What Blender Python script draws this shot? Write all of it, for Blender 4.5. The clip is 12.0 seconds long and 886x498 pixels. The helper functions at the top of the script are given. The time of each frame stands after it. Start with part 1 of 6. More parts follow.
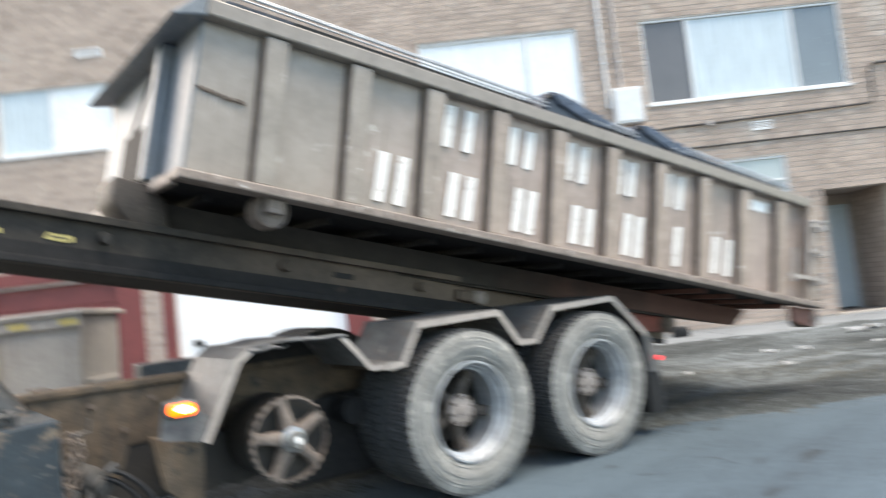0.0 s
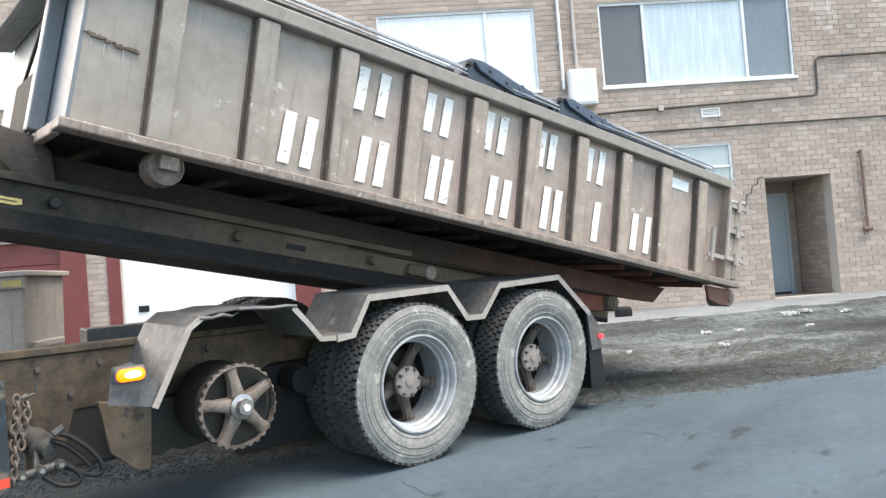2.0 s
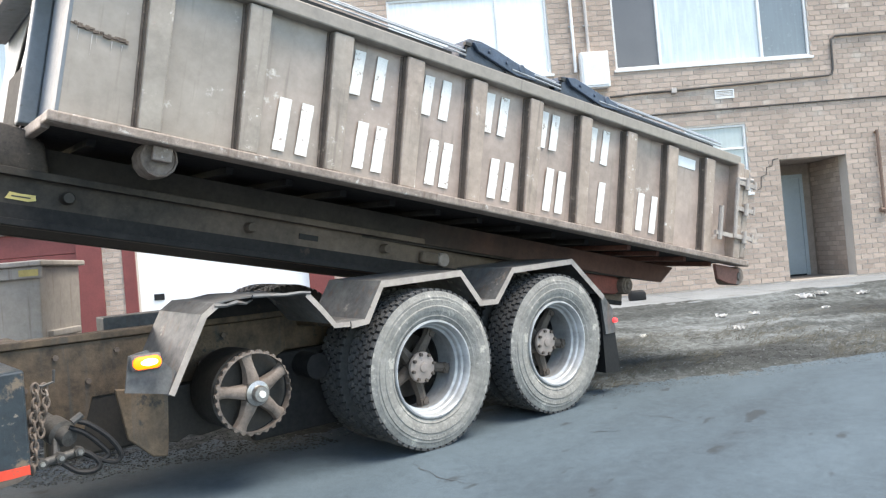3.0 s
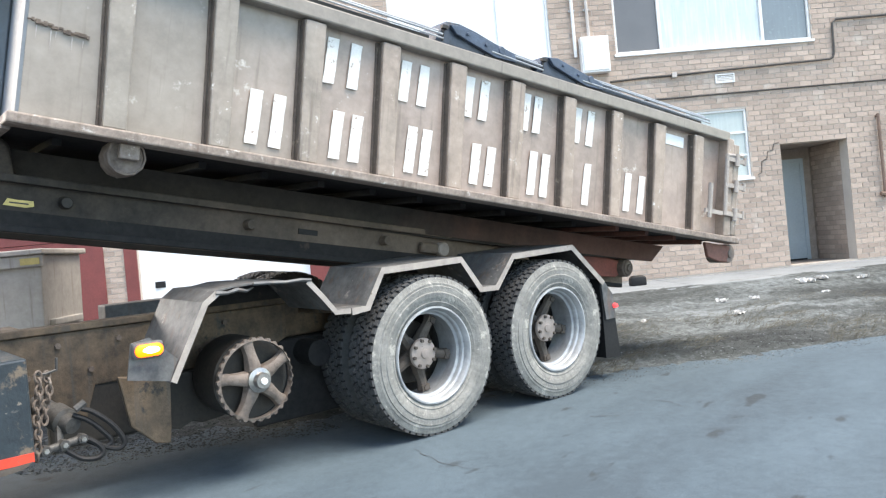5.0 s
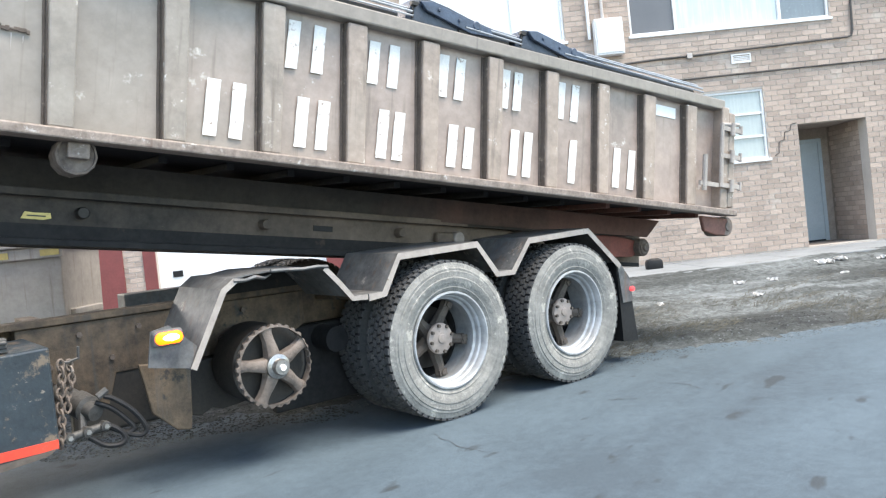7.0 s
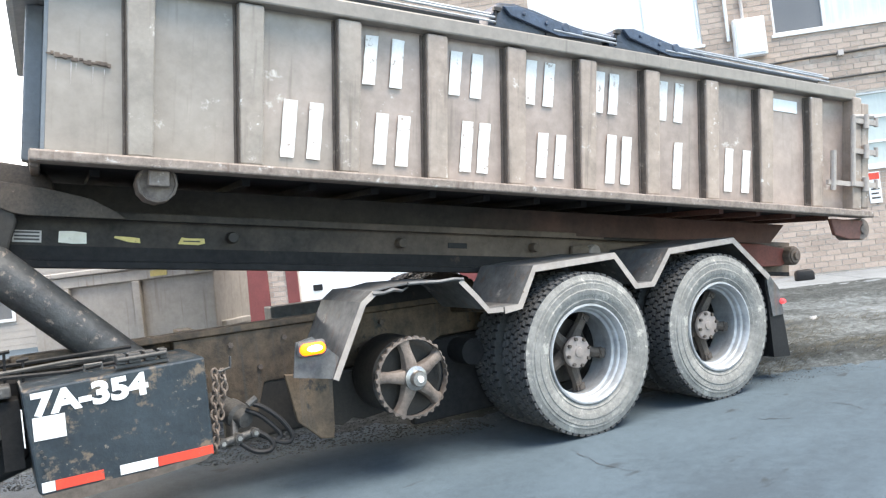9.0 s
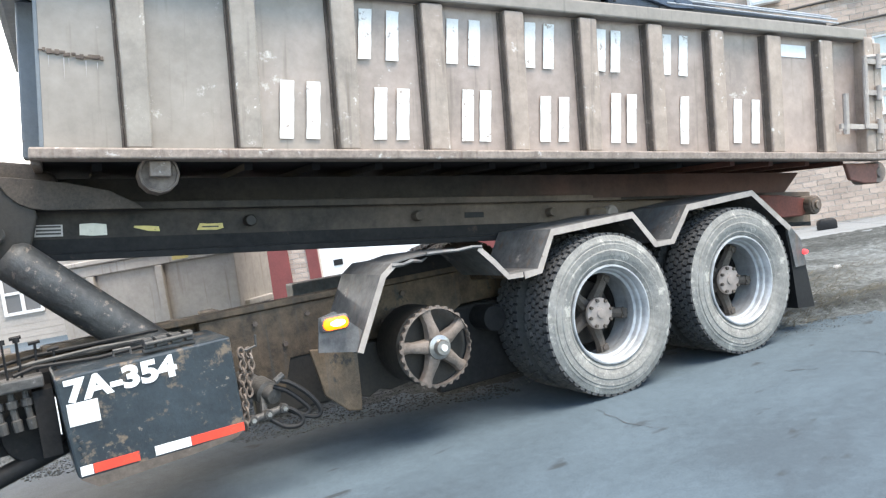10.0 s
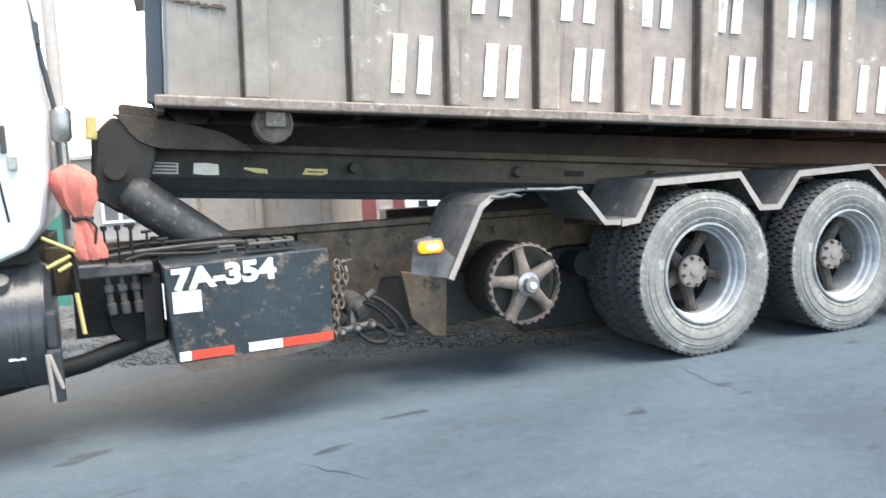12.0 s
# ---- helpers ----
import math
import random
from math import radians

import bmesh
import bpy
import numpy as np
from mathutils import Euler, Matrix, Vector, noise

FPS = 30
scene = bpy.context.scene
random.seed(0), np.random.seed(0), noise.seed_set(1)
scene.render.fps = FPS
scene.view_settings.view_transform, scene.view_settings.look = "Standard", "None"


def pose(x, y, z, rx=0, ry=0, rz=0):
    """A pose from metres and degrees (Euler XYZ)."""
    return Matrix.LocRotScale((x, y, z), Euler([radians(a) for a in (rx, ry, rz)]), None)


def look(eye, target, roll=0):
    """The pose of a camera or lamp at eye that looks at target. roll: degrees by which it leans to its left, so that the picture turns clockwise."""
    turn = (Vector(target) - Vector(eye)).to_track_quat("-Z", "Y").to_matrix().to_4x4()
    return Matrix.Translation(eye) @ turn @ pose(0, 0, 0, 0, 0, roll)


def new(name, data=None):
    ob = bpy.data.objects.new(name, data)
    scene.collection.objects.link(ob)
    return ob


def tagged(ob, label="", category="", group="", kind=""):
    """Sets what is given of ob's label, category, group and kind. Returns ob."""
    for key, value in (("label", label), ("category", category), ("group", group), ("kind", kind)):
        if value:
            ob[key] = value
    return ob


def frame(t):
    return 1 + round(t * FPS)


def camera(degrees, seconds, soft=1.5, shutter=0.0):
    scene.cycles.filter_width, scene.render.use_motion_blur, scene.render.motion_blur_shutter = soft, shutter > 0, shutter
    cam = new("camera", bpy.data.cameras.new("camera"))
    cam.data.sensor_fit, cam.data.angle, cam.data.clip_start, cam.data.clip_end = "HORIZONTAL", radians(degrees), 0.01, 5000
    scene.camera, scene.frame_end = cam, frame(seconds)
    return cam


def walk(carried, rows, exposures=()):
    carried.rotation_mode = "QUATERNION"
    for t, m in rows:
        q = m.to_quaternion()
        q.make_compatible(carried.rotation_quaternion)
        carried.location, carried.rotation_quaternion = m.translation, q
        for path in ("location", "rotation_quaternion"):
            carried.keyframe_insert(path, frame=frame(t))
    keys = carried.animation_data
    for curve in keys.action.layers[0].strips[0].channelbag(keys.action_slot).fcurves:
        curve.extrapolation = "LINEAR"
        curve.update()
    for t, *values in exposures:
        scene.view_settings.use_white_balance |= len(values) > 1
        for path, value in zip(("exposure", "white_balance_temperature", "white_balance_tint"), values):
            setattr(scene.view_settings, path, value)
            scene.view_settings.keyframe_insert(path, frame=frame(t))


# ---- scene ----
cam = camera(58.8, 12.0, soft=1.25, shutter=0.6)

# The road falls gently towards the near kerb: the truck stands on this cross slope.
TILT = Matrix.Rotation(radians(2.8), 4, "X")
GROUND = -0.04

# seconds, eye, target, roll, in the space of the sloping road
PATH = [
    (0, (-3.428, -4.151, 1.464), (-2.175, -2.593, 1.529), -4.6),
    (0.1, (-3.470, -4.190, 1.474), (-2.166, -2.687, 1.512), -3.6),
    (0.5, (-3.478, -4.196, 1.476), (-2.172, -2.681, 1.49), -3.2),
    (1, (-3.49, -4.206, 1.475), (-2.145, -2.726, 1.502), -3.1),
    (1.5, (-3.488, -4.204, 1.476), (-2.143, -2.724, 1.483), -3.5),
    (2, (-3.496, -4.216, 1.479), (-2.15, -2.736, 1.468), -2.6),
    (2.5, (-3.504, -4.21, 1.479), (-2.188, -2.705, 1.443), -2.9),
    (3, (-3.493, -4.212, 1.479), (-2.173, -2.71, 1.433), -3.2),
    (5, (-3.496, -4.219, 1.481), (-2.179, -2.715, 1.4), -3.5),
    (5.5, (-3.502, -4.211, 1.476), (-2.191, -2.702, 1.396), -3.6),
    (6, (-3.498, -4.214, 1.47), (-2.209, -2.688, 1.372), -4.1),
    (6.5, (-3.503, -4.214, 1.473), (-2.218, -2.686, 1.359), -4.3),
    (8.5, (-3.491, -4.208, 1.474), (-2.225, -2.662, 1.383), -3.8),
    (9, (-3.508, -4.172, 1.468), (-2.488, -2.452, 1.416), -5.3),
    (9.5, (-3.502, -4.197, 1.468), (-2.442, -2.503, 1.387), -5.8),
    (10, (-3.504, -4.18, 1.471), (-2.535, -2.435, 1.345), -8.4),
    (10.5, (-3.537, -4.181, 1.443), (-2.528, -2.459, 1.308), -5.2),
    (11, (-3.59, -4.164, 1.417), (-2.767, -2.352, 1.215), -3.0),
    (11.5, (-3.607, -4.175, 1.391), (-2.883, -2.32, 1.206), -3.7),
    (12, (-3.629, -4.135, 1.35), (-2.847, -2.307, 1.128), -2.7),
]
walk(cam, [(t, TILT @ look(eye, target, roll)) for t, eye, target, roll in PATH],
     exposures=[(0.0, 2.62, 7600, 10), (2.5, 2.74, 7550, 10), (5.0, 2.91, 7450, 10), (8.5, 2.98, 7350, 10), (12.0, 3.03, 7300, 10)])

# ---- light ----
world = bpy.data.worlds.new("sky")
scene.world = world
world.use_nodes = True
wn = world.node_tree
sky = wn.nodes.new("ShaderNodeTexSky")
sky.sky_type = "NISHITA"
sky.sun_disc = False
sky.sun_elevation = radians(38)
sky.sun_rotation = radians(-18)
sky.air_density, sky.dust_density, sky.ozone_density = 1.0, 1.5, 1.0
wn.links.new(sky.outputs[0], wn.nodes["Background"].inputs[0])
wn.nodes["Background"].inputs[1].default_value = 0.10

sun_data = bpy.data.lights.new("sun", "SUN")
sun_data.energy, sun_data.angle, sun_data.color = 1.18, radians(40), (1.0, 0.97, 0.93)
sun = new("sun", sun_data)
sun.matrix_world = look((1.6, -3.7, 9.2), (0, 0, 0))


# ---- materials ----
def material(name, base, dark, rough=0.7, metal=0.0, grain=40.0, blotch=3.0, bump=0.15, bump_scale=60.0, wear=None, wear_amount=0.5,
             wear_scale=9.0, spread=0.0, coat=0.0, streak=None, streak_amount=0.3, spec=0.5, chips=None, chip_scale=24.0, chip_amount=0.5, far_tone=None, far_from=0.0, far_to=1.0):
    """A surface of two tones at two scales, with fine relief and, if wear is given, patches of that colour."""
    m = bpy.data.materials.new(name)
    m.use_nodes = True
    t = m.node_tree
    n, l = t.nodes, t.links
    shader = n["Principled BSDF"]
    co = n.new("ShaderNodeTexCoord").outputs["Object"]

    def noise_tex(scale, detail=5.0, rough_=0.6):
        x = n.new("ShaderNodeTexNoise")
        x.inputs["Scale"].default_value, x.inputs["Detail"].default_value, x.inputs["Roughness"].default_value = scale, detail, rough_
        l.new(co, x.inputs["Vector"])
        return x.outputs["Fac"]

    def ramp(fac, lo, hi):
        x = n.new("ShaderNodeMapRange")
        x.inputs[1].default_value, x.inputs[2].default_value = lo, hi
        l.new(fac, x.inputs[0])
        return x.outputs[0]

    def mix(fac, a, b):
        x = n.new("ShaderNodeMix")
        x.data_type = "RGBA"
        l.new(fac, x.inputs[0])
        for s, v in ((x.inputs[6], a), (x.inputs[7], b)):
            if isinstance(v, tuple):
                s.default_value = (*v, 1)
            else:
                l.new(v, s)
        return x.outputs[2]

    big, fine = noise_tex(blotch), noise_tex(grain, 8.0, 0.7)
    add = n.new("ShaderNodeMath")
    add.operation = "ADD"
    l.new(big, add.inputs[0])
    l.new(fine, add.inputs[1])
    colour = mix(ramp(add.outputs[0], 0.7, 1.3), dark, base)
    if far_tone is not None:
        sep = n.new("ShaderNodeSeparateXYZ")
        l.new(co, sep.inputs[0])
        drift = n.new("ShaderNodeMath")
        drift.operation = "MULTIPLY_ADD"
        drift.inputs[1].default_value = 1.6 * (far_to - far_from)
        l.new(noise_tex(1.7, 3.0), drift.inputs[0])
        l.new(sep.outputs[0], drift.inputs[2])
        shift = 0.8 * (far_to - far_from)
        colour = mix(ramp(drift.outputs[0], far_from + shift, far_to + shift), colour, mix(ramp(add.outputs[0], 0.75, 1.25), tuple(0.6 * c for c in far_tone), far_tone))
    if wear is not None:
        w = noise_tex(wear_scale, 10.0, 0.72)
        colour = mix(ramp(w, 0.75 - 0.3 * wear_amount, 0.82 - 0.3 * wear_amount), colour, wear)
    if streak is not None:
        mp = n.new("ShaderNodeMapping")
        mp.inputs["Scale"].default_value = (14, 14, 0.9)
        l.new(co, mp.inputs["Vector"])
        st = n.new("ShaderNodeTexNoise")
        st.inputs["Scale"].default_value, st.inputs["Detail"].default_value = 1.6, 6.0
        l.new(mp.outputs[0], st.inputs["Vector"])
        colour = mix(ramp(st.outputs["Fac"], 0.70 - 0.3 * streak_amount, 0.95 - 0.3 * streak_amount), colour, streak)
    if chips is not None:
        flake = n.new("ShaderNodeMath")
        flake.operation = "MULTIPLY"
        l.new(ramp(noise_tex(chip_scale, 6.0, 0.65), 0.62, 0.66), flake.inputs[0])
        l.new(ramp(noise_tex(chip_scale * 0.09, 4.0), 0.66 - 0.3 * chip_amount, 0.76 - 0.3 * chip_amount), flake.inputs[1])
        colour = mix(flake.outputs[0], colour, chips)
    if spread:
        info = n.new("ShaderNodeObjectInfo").outputs["Random"]
        hsv = n.new("ShaderNodeHueSaturation")
        v = n.new("ShaderNodeMapRange")
        v.inputs[3].default_value, v.inputs[4].default_value = 1 - spread, 1 + spread
        l.new(info, v.inputs[0])
        l.new(v.outputs[0], hsv.inputs["Value"])
        l.new(colour, hsv.inputs["Color"])
        colour = hsv.outputs[0]
    l.new(colour, shader.inputs["Base Color"])
    rr = n.new("ShaderNodeMapRange")
    rr.inputs[3].default_value, rr.inputs[4].default_value = min(1, rough + 0.12), max(0.05, rough - 0.12)
    l.new(fine, rr.inputs[0])
    l.new(rr.outputs[0], shader.inputs["Roughness"])
    shader.inputs["Metallic"].default_value = metal
    shader.inputs["Specular IOR Level"].default_value = spec
    shader.inputs["Coat Weight"].default_value = coat
    if bump:
        b = n.new("ShaderNodeBump")
        b.inputs["Strength"].default_value, b.inputs["Distance"].default_value = bump, 0.01
        l.new(noise_tex(bump_scale, 6.0), b.inputs["Height"])
        l.new(b.outputs[0], shader.inputs["Normal"])
    return m


def glow(name, colour, strength):
    m = bpy.data.materials.new(name)
    m.use_nodes = True
    s = m.node_tree.nodes["Principled BSDF"]
    s.inputs["Base Color"].default_value = (*colour, 1)
    s.inputs["Emission Color"].default_value = (*colour, 1)
    s.inputs["Emission Strength"].default_value = strength
    return m


def glass(name, colour, rough=0.05):
    m = bpy.data.materials.new(name)
    m.use_nodes = True
    s = m.node_tree.nodes["Principled BSDF"]
    s.inputs["Base Color"].default_value = (*colour, 1)
    s.inputs["Roughness"].default_value = rough
    s.inputs["Specular IOR Level"].default_value = 0.8
    return m


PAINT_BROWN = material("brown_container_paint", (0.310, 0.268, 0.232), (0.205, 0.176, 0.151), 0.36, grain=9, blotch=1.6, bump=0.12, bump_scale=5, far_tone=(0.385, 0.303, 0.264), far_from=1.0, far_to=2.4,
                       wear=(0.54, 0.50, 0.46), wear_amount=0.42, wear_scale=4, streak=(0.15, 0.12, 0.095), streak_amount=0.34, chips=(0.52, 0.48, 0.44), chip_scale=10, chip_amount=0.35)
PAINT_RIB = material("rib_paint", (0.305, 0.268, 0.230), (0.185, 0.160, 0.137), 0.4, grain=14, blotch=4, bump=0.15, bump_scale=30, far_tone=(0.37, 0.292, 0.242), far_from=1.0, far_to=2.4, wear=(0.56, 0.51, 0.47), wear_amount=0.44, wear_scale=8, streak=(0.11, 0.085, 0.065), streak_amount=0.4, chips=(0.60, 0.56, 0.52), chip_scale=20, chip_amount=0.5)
TOP_RAIL = material("smooth_brown_rail_paint", (0.27, 0.236, 0.204), (0.18, 0.157, 0.136), 0.38, grain=14, blotch=3, bump=0.1, bump_scale=20, streak=(0.12, 0.10, 0.085), streak_amount=0.3)
FLANGE = material("worn_flange_steel", (0.30, 0.245, 0.21), (0.115, 0.086, 0.070), 0.6, grain=40, blotch=8, wear=(0.44, 0.41, 0.38), wear_amount=0.5, wear_scale=18, streak=(0.10, 0.06, 0.045), streak_amount=0.4)
# Near-black steel; undersides and gaps carry their shade in this colour.
NEAR_BLACK = material("near_black_steel", (0.024, 0.023, 0.023), (0.010, 0.010, 0.011), 0.8, grain=20, blotch=3, spec=0.25, wear=(0.05, 0.038, 0.03), wear_amount=0.4)
SILL = material("grimy_sill_steel", (0.05, 0.042, 0.036), (0.018, 0.016, 0.014), 0.7, grain=20, blotch=4, spec=0.3, far_tone=(0.036, 0.030, 0.025), far_from=0.6, far_to=2.2)
SILL_RED = material("red_brown_sill_steel", (0.045, 0.038, 0.033), (0.018, 0.016, 0.014), 0.7, grain=20, blotch=4, spec=0.3, far_tone=(0.135, 0.068, 0.052), far_from=2.8, far_to=5.2)
# Dark rust tone; along the ribs it also carries their shade.
SEAM = material("rust_and_rib_shade", (0.125, 0.100, 0.083), (0.060, 0.049, 0.042), 0.85, grain=40, blotch=6, wear=(0.24, 0.20, 0.165), wear_amount=0.5, wear_scale=12)
FRONT_PAINT = material("pale_grey_front_paint", (0.175, 0.195, 0.215), (0.115, 0.130, 0.145), 0.5, grain=20, blotch=3, wear=(0.09, 0.075, 0.065), wear_amount=0.42, wear_scale=7)
UNDER = material("dark_greasy_steel", (0.026, 0.021, 0.017), (0.009, 0.008, 0.007), 0.6, grain=40, blotch=3, wear=(0.075, 0.048, 0.033), wear_amount=0.4)
RUST_RED = material("red_oxide_steel", (0.205, 0.085, 0.063), (0.085, 0.040, 0.031), 0.7, blotch=4, wear=(0.12, 0.08, 0.06), wear_amount=0.5)
# Red oxide made brighter: the tail-lights' red glow is put into the colour.
TAIL_RED = material("red_oxide_with_lamp_glow", (0.27, 0.075, 0.055), (0.12, 0.042, 0.033), 0.7, blotch=4, wear=(0.11, 0.07, 0.055), wear_amount=0.5)
# Darker towards the nose: grime and the container's shade in one tone.
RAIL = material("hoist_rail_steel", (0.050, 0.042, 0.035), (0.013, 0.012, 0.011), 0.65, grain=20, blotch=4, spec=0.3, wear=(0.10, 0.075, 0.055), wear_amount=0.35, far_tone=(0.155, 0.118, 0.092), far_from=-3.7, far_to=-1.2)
GUSSET = material("rust_speckled_brown_plate", (0.085, 0.066, 0.052), (0.032, 0.026, 0.022), 0.7, grain=60, blotch=8, wear=(0.17, 0.13, 0.10), wear_amount=0.45, wear_scale=26)
CHASSIS = material("dusty_brown_chassis_steel", (0.150, 0.103, 0.064), (0.026, 0.019, 0.014), 0.7, grain=14, blotch=4, bump=0.4, wear=(0.018, 0.018, 0.018), wear_amount=0.62, wear_scale=4, streak=(0.05, 0.05, 0.048), streak_amount=0.5)
FENDER = material("worn_grey_fender_steel", (0.150, 0.150, 0.150), (0.058, 0.060, 0.063), 0.5, metal=0.1, grain=16, blotch=4, wear=(0.36, 0.33, 0.30), wear_amount=0.5, wear_scale=5, streak=(0.13, 0.085, 0.06), streak_amount=0.45)
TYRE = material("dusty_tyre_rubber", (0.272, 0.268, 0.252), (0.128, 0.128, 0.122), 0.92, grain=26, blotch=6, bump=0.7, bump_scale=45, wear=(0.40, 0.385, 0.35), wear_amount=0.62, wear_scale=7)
# Same rubber made darker: the inner tyres' shade is put into the colour.
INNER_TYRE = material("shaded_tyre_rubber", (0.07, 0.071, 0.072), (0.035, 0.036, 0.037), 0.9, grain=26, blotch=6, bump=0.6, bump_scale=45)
TREAD = material("tread_rubber", (0.080, 0.081, 0.083), (0.034, 0.035, 0.037), 0.92, grain=60, blotch=6, bump=0.4, wear=(0.16, 0.156, 0.15), wear_amount=0.45)
RIM = material("silver_rim_paint", (0.46, 0.48, 0.50), (0.25, 0.26, 0.275), 0.38, metal=0.25, grain=14, blotch=6, wear=(0.20, 0.175, 0.15), wear_amount=0.42, wear_scale=10)
HUB = material("rusty_cast_hub", (0.17, 0.13, 0.105), (0.07, 0.052, 0.043), 0.75, grain=30, blotch=9, bump=0.4, wear=(0.30, 0.26, 0.23), wear_amount=0.35)
CAP = material("dusty_hub_cap", (0.34, 0.295, 0.27), (0.23, 0.195, 0.175), 0.8, grain=20, blotch=8, wear=(0.16, 0.12, 0.10), wear_amount=0.4, wear_scale=20)
CAST = material("rust_brown_cast_steel", (0.21, 0.17, 0.145), (0.085, 0.066, 0.055), 0.75, grain=24, blotch=9, bump=0.4, wear=(0.34, 0.29, 0.25), wear_amount=0.4, wear_scale=14)
SPOKE = material("grimy_cast_spoke", (0.11, 0.09, 0.076), (0.04, 0.034, 0.03), 0.8, grain=20, blotch=9, bump=0.4, wear=(0.20, 0.17, 0.15), wear_amount=0.35)
LIP = material("worn_fender_edge", (0.40, 0.355, 0.32), (0.25, 0.22, 0.20), 0.5, grain=18, blotch=7, wear=(0.14, 0.10, 0.075), wear_amount=0.46, wear_scale=14)
STEEL = material("bare_steel", (0.5, 0.48, 0.46), (0.25, 0.24, 0.23), 0.35, metal=0.9, grain=60)
BLACK = material("black_rubber", (0.016, 0.016, 0.017), (0.008, 0.008, 0.009), 0.6, grain=30, spec=0.3)
BOX_PAINT = material("scuffed_blue_black_paint", (0.033, 0.046, 0.056), (0.014, 0.020, 0.026), 0.4, grain=26, blotch=3, wear=(0.15, 0.115, 0.085), wear_amount=0.66, wear_scale=8, chips=(0.20, 0.17, 0.14), chip_scale=26, chip_amount=0.6)
TANK_PAINT = material("black_tank_paint", (0.05, 0.055, 0.06), (0.02, 0.022, 0.026), 0.3, grain=26, blotch=3, wear=(0.13, 0.11, 0.09), wear_amount=0.3)
WHITE_PAINT = material("chipped_white_lettering", (0.80, 0.79, 0.77), (0.66, 0.64, 0.61), 0.8, grain=30, blotch=10, bump=0.3, wear=(0.30, 0.24, 0.20), wear_amount=0.55, wear_scale=16)
WHITE_CLEAN = material("white_vinyl", (0.84, 0.84, 0.83), (0.74, 0.74, 0.73), 0.5, grain=40, blotch=9, wear=(0.3, 0.29, 0.28), wear_amount=0.2, wear_scale=20)
RED_TAPE = material("red_reflective_tape", (0.72, 0.07, 0.035), (0.5, 0.045, 0.03), 0.4, grain=50, blotch=8, wear=(0.12, 0.09, 0.07), wear_amount=0.5, wear_scale=12)
CAB_WHITE = material("white_cab_paint", (0.80, 0.80, 0.80), (0.72, 0.72, 0.73), 0.25, grain=10, blotch=2, bump=0.02, coat=0.5)
CREAM = material("worn_cream_vinyl", (0.72, 0.69, 0.60), (0.58, 0.54, 0.45), 0.6, grain=40, blotch=12, wear=(0.30, 0.27, 0.22), wear_amount=0.4, wear_scale=20)
YELLOW = material("yellow_paint", (0.66, 0.54, 0.20), (0.46, 0.36, 0.13), 0.6, wear=(0.2, 0.15, 0.08), wear_amount=0.5, wear_scale=30)
CYLINDER = material("oily_cylinder_steel", (0.060, 0.062, 0.062), (0.022, 0.022, 0.023), 0.5, grain=20, blotch=5, bump=0.5, bump_scale=25, wear=(0.21, 0.17, 0.14), wear_amount=0.6, wear_scale=16)
GRIME = material("grimy_grey_metal", (0.085, 0.080, 0.076), (0.03, 0.029, 0.028), 0.55, grain=40, blotch=8, bump=0.3, wear=(0.28, 0.27, 0.26), wear_amount=0.4, wear_scale=16)
RED_CLOTH = material("faded_red_cloth", (0.70, 0.22, 0.17), (0.48, 0.12, 0.095), 0.9, grain=90, blotch=12, bump=0.4, bump_scale=40)
TARP = material("dark_blue_black_tarp", (0.045, 0.060, 0.085), (0.016, 0.021, 0.030), 0.42, grain=40, blotch=7, bump=0.5, bump_scale=12)
ARM_BLUE = material("scuffed_blue_steel", (0.060, 0.088, 0.140), (0.025, 0.035, 0.055), 0.45, grain=30, blotch=8, wear=(0.16, 0.17, 0.19), wear_amount=0.4, wear_scale=14)
AMBER = glow("amber_lamp_lens", (1.0, 0.12, 0.004), 0.75)
WHITE_HOT = glow("lit_marker_lens", (1.0, 0.8, 0.5), 1.5)
BULB = glow("hot_bulb_behind_lens", (1.0, 0.52, 0.15), 5.0)
RED_LENS = glow("red_lamp_lens", (0.9, 0.05, 0.06), 0.3)
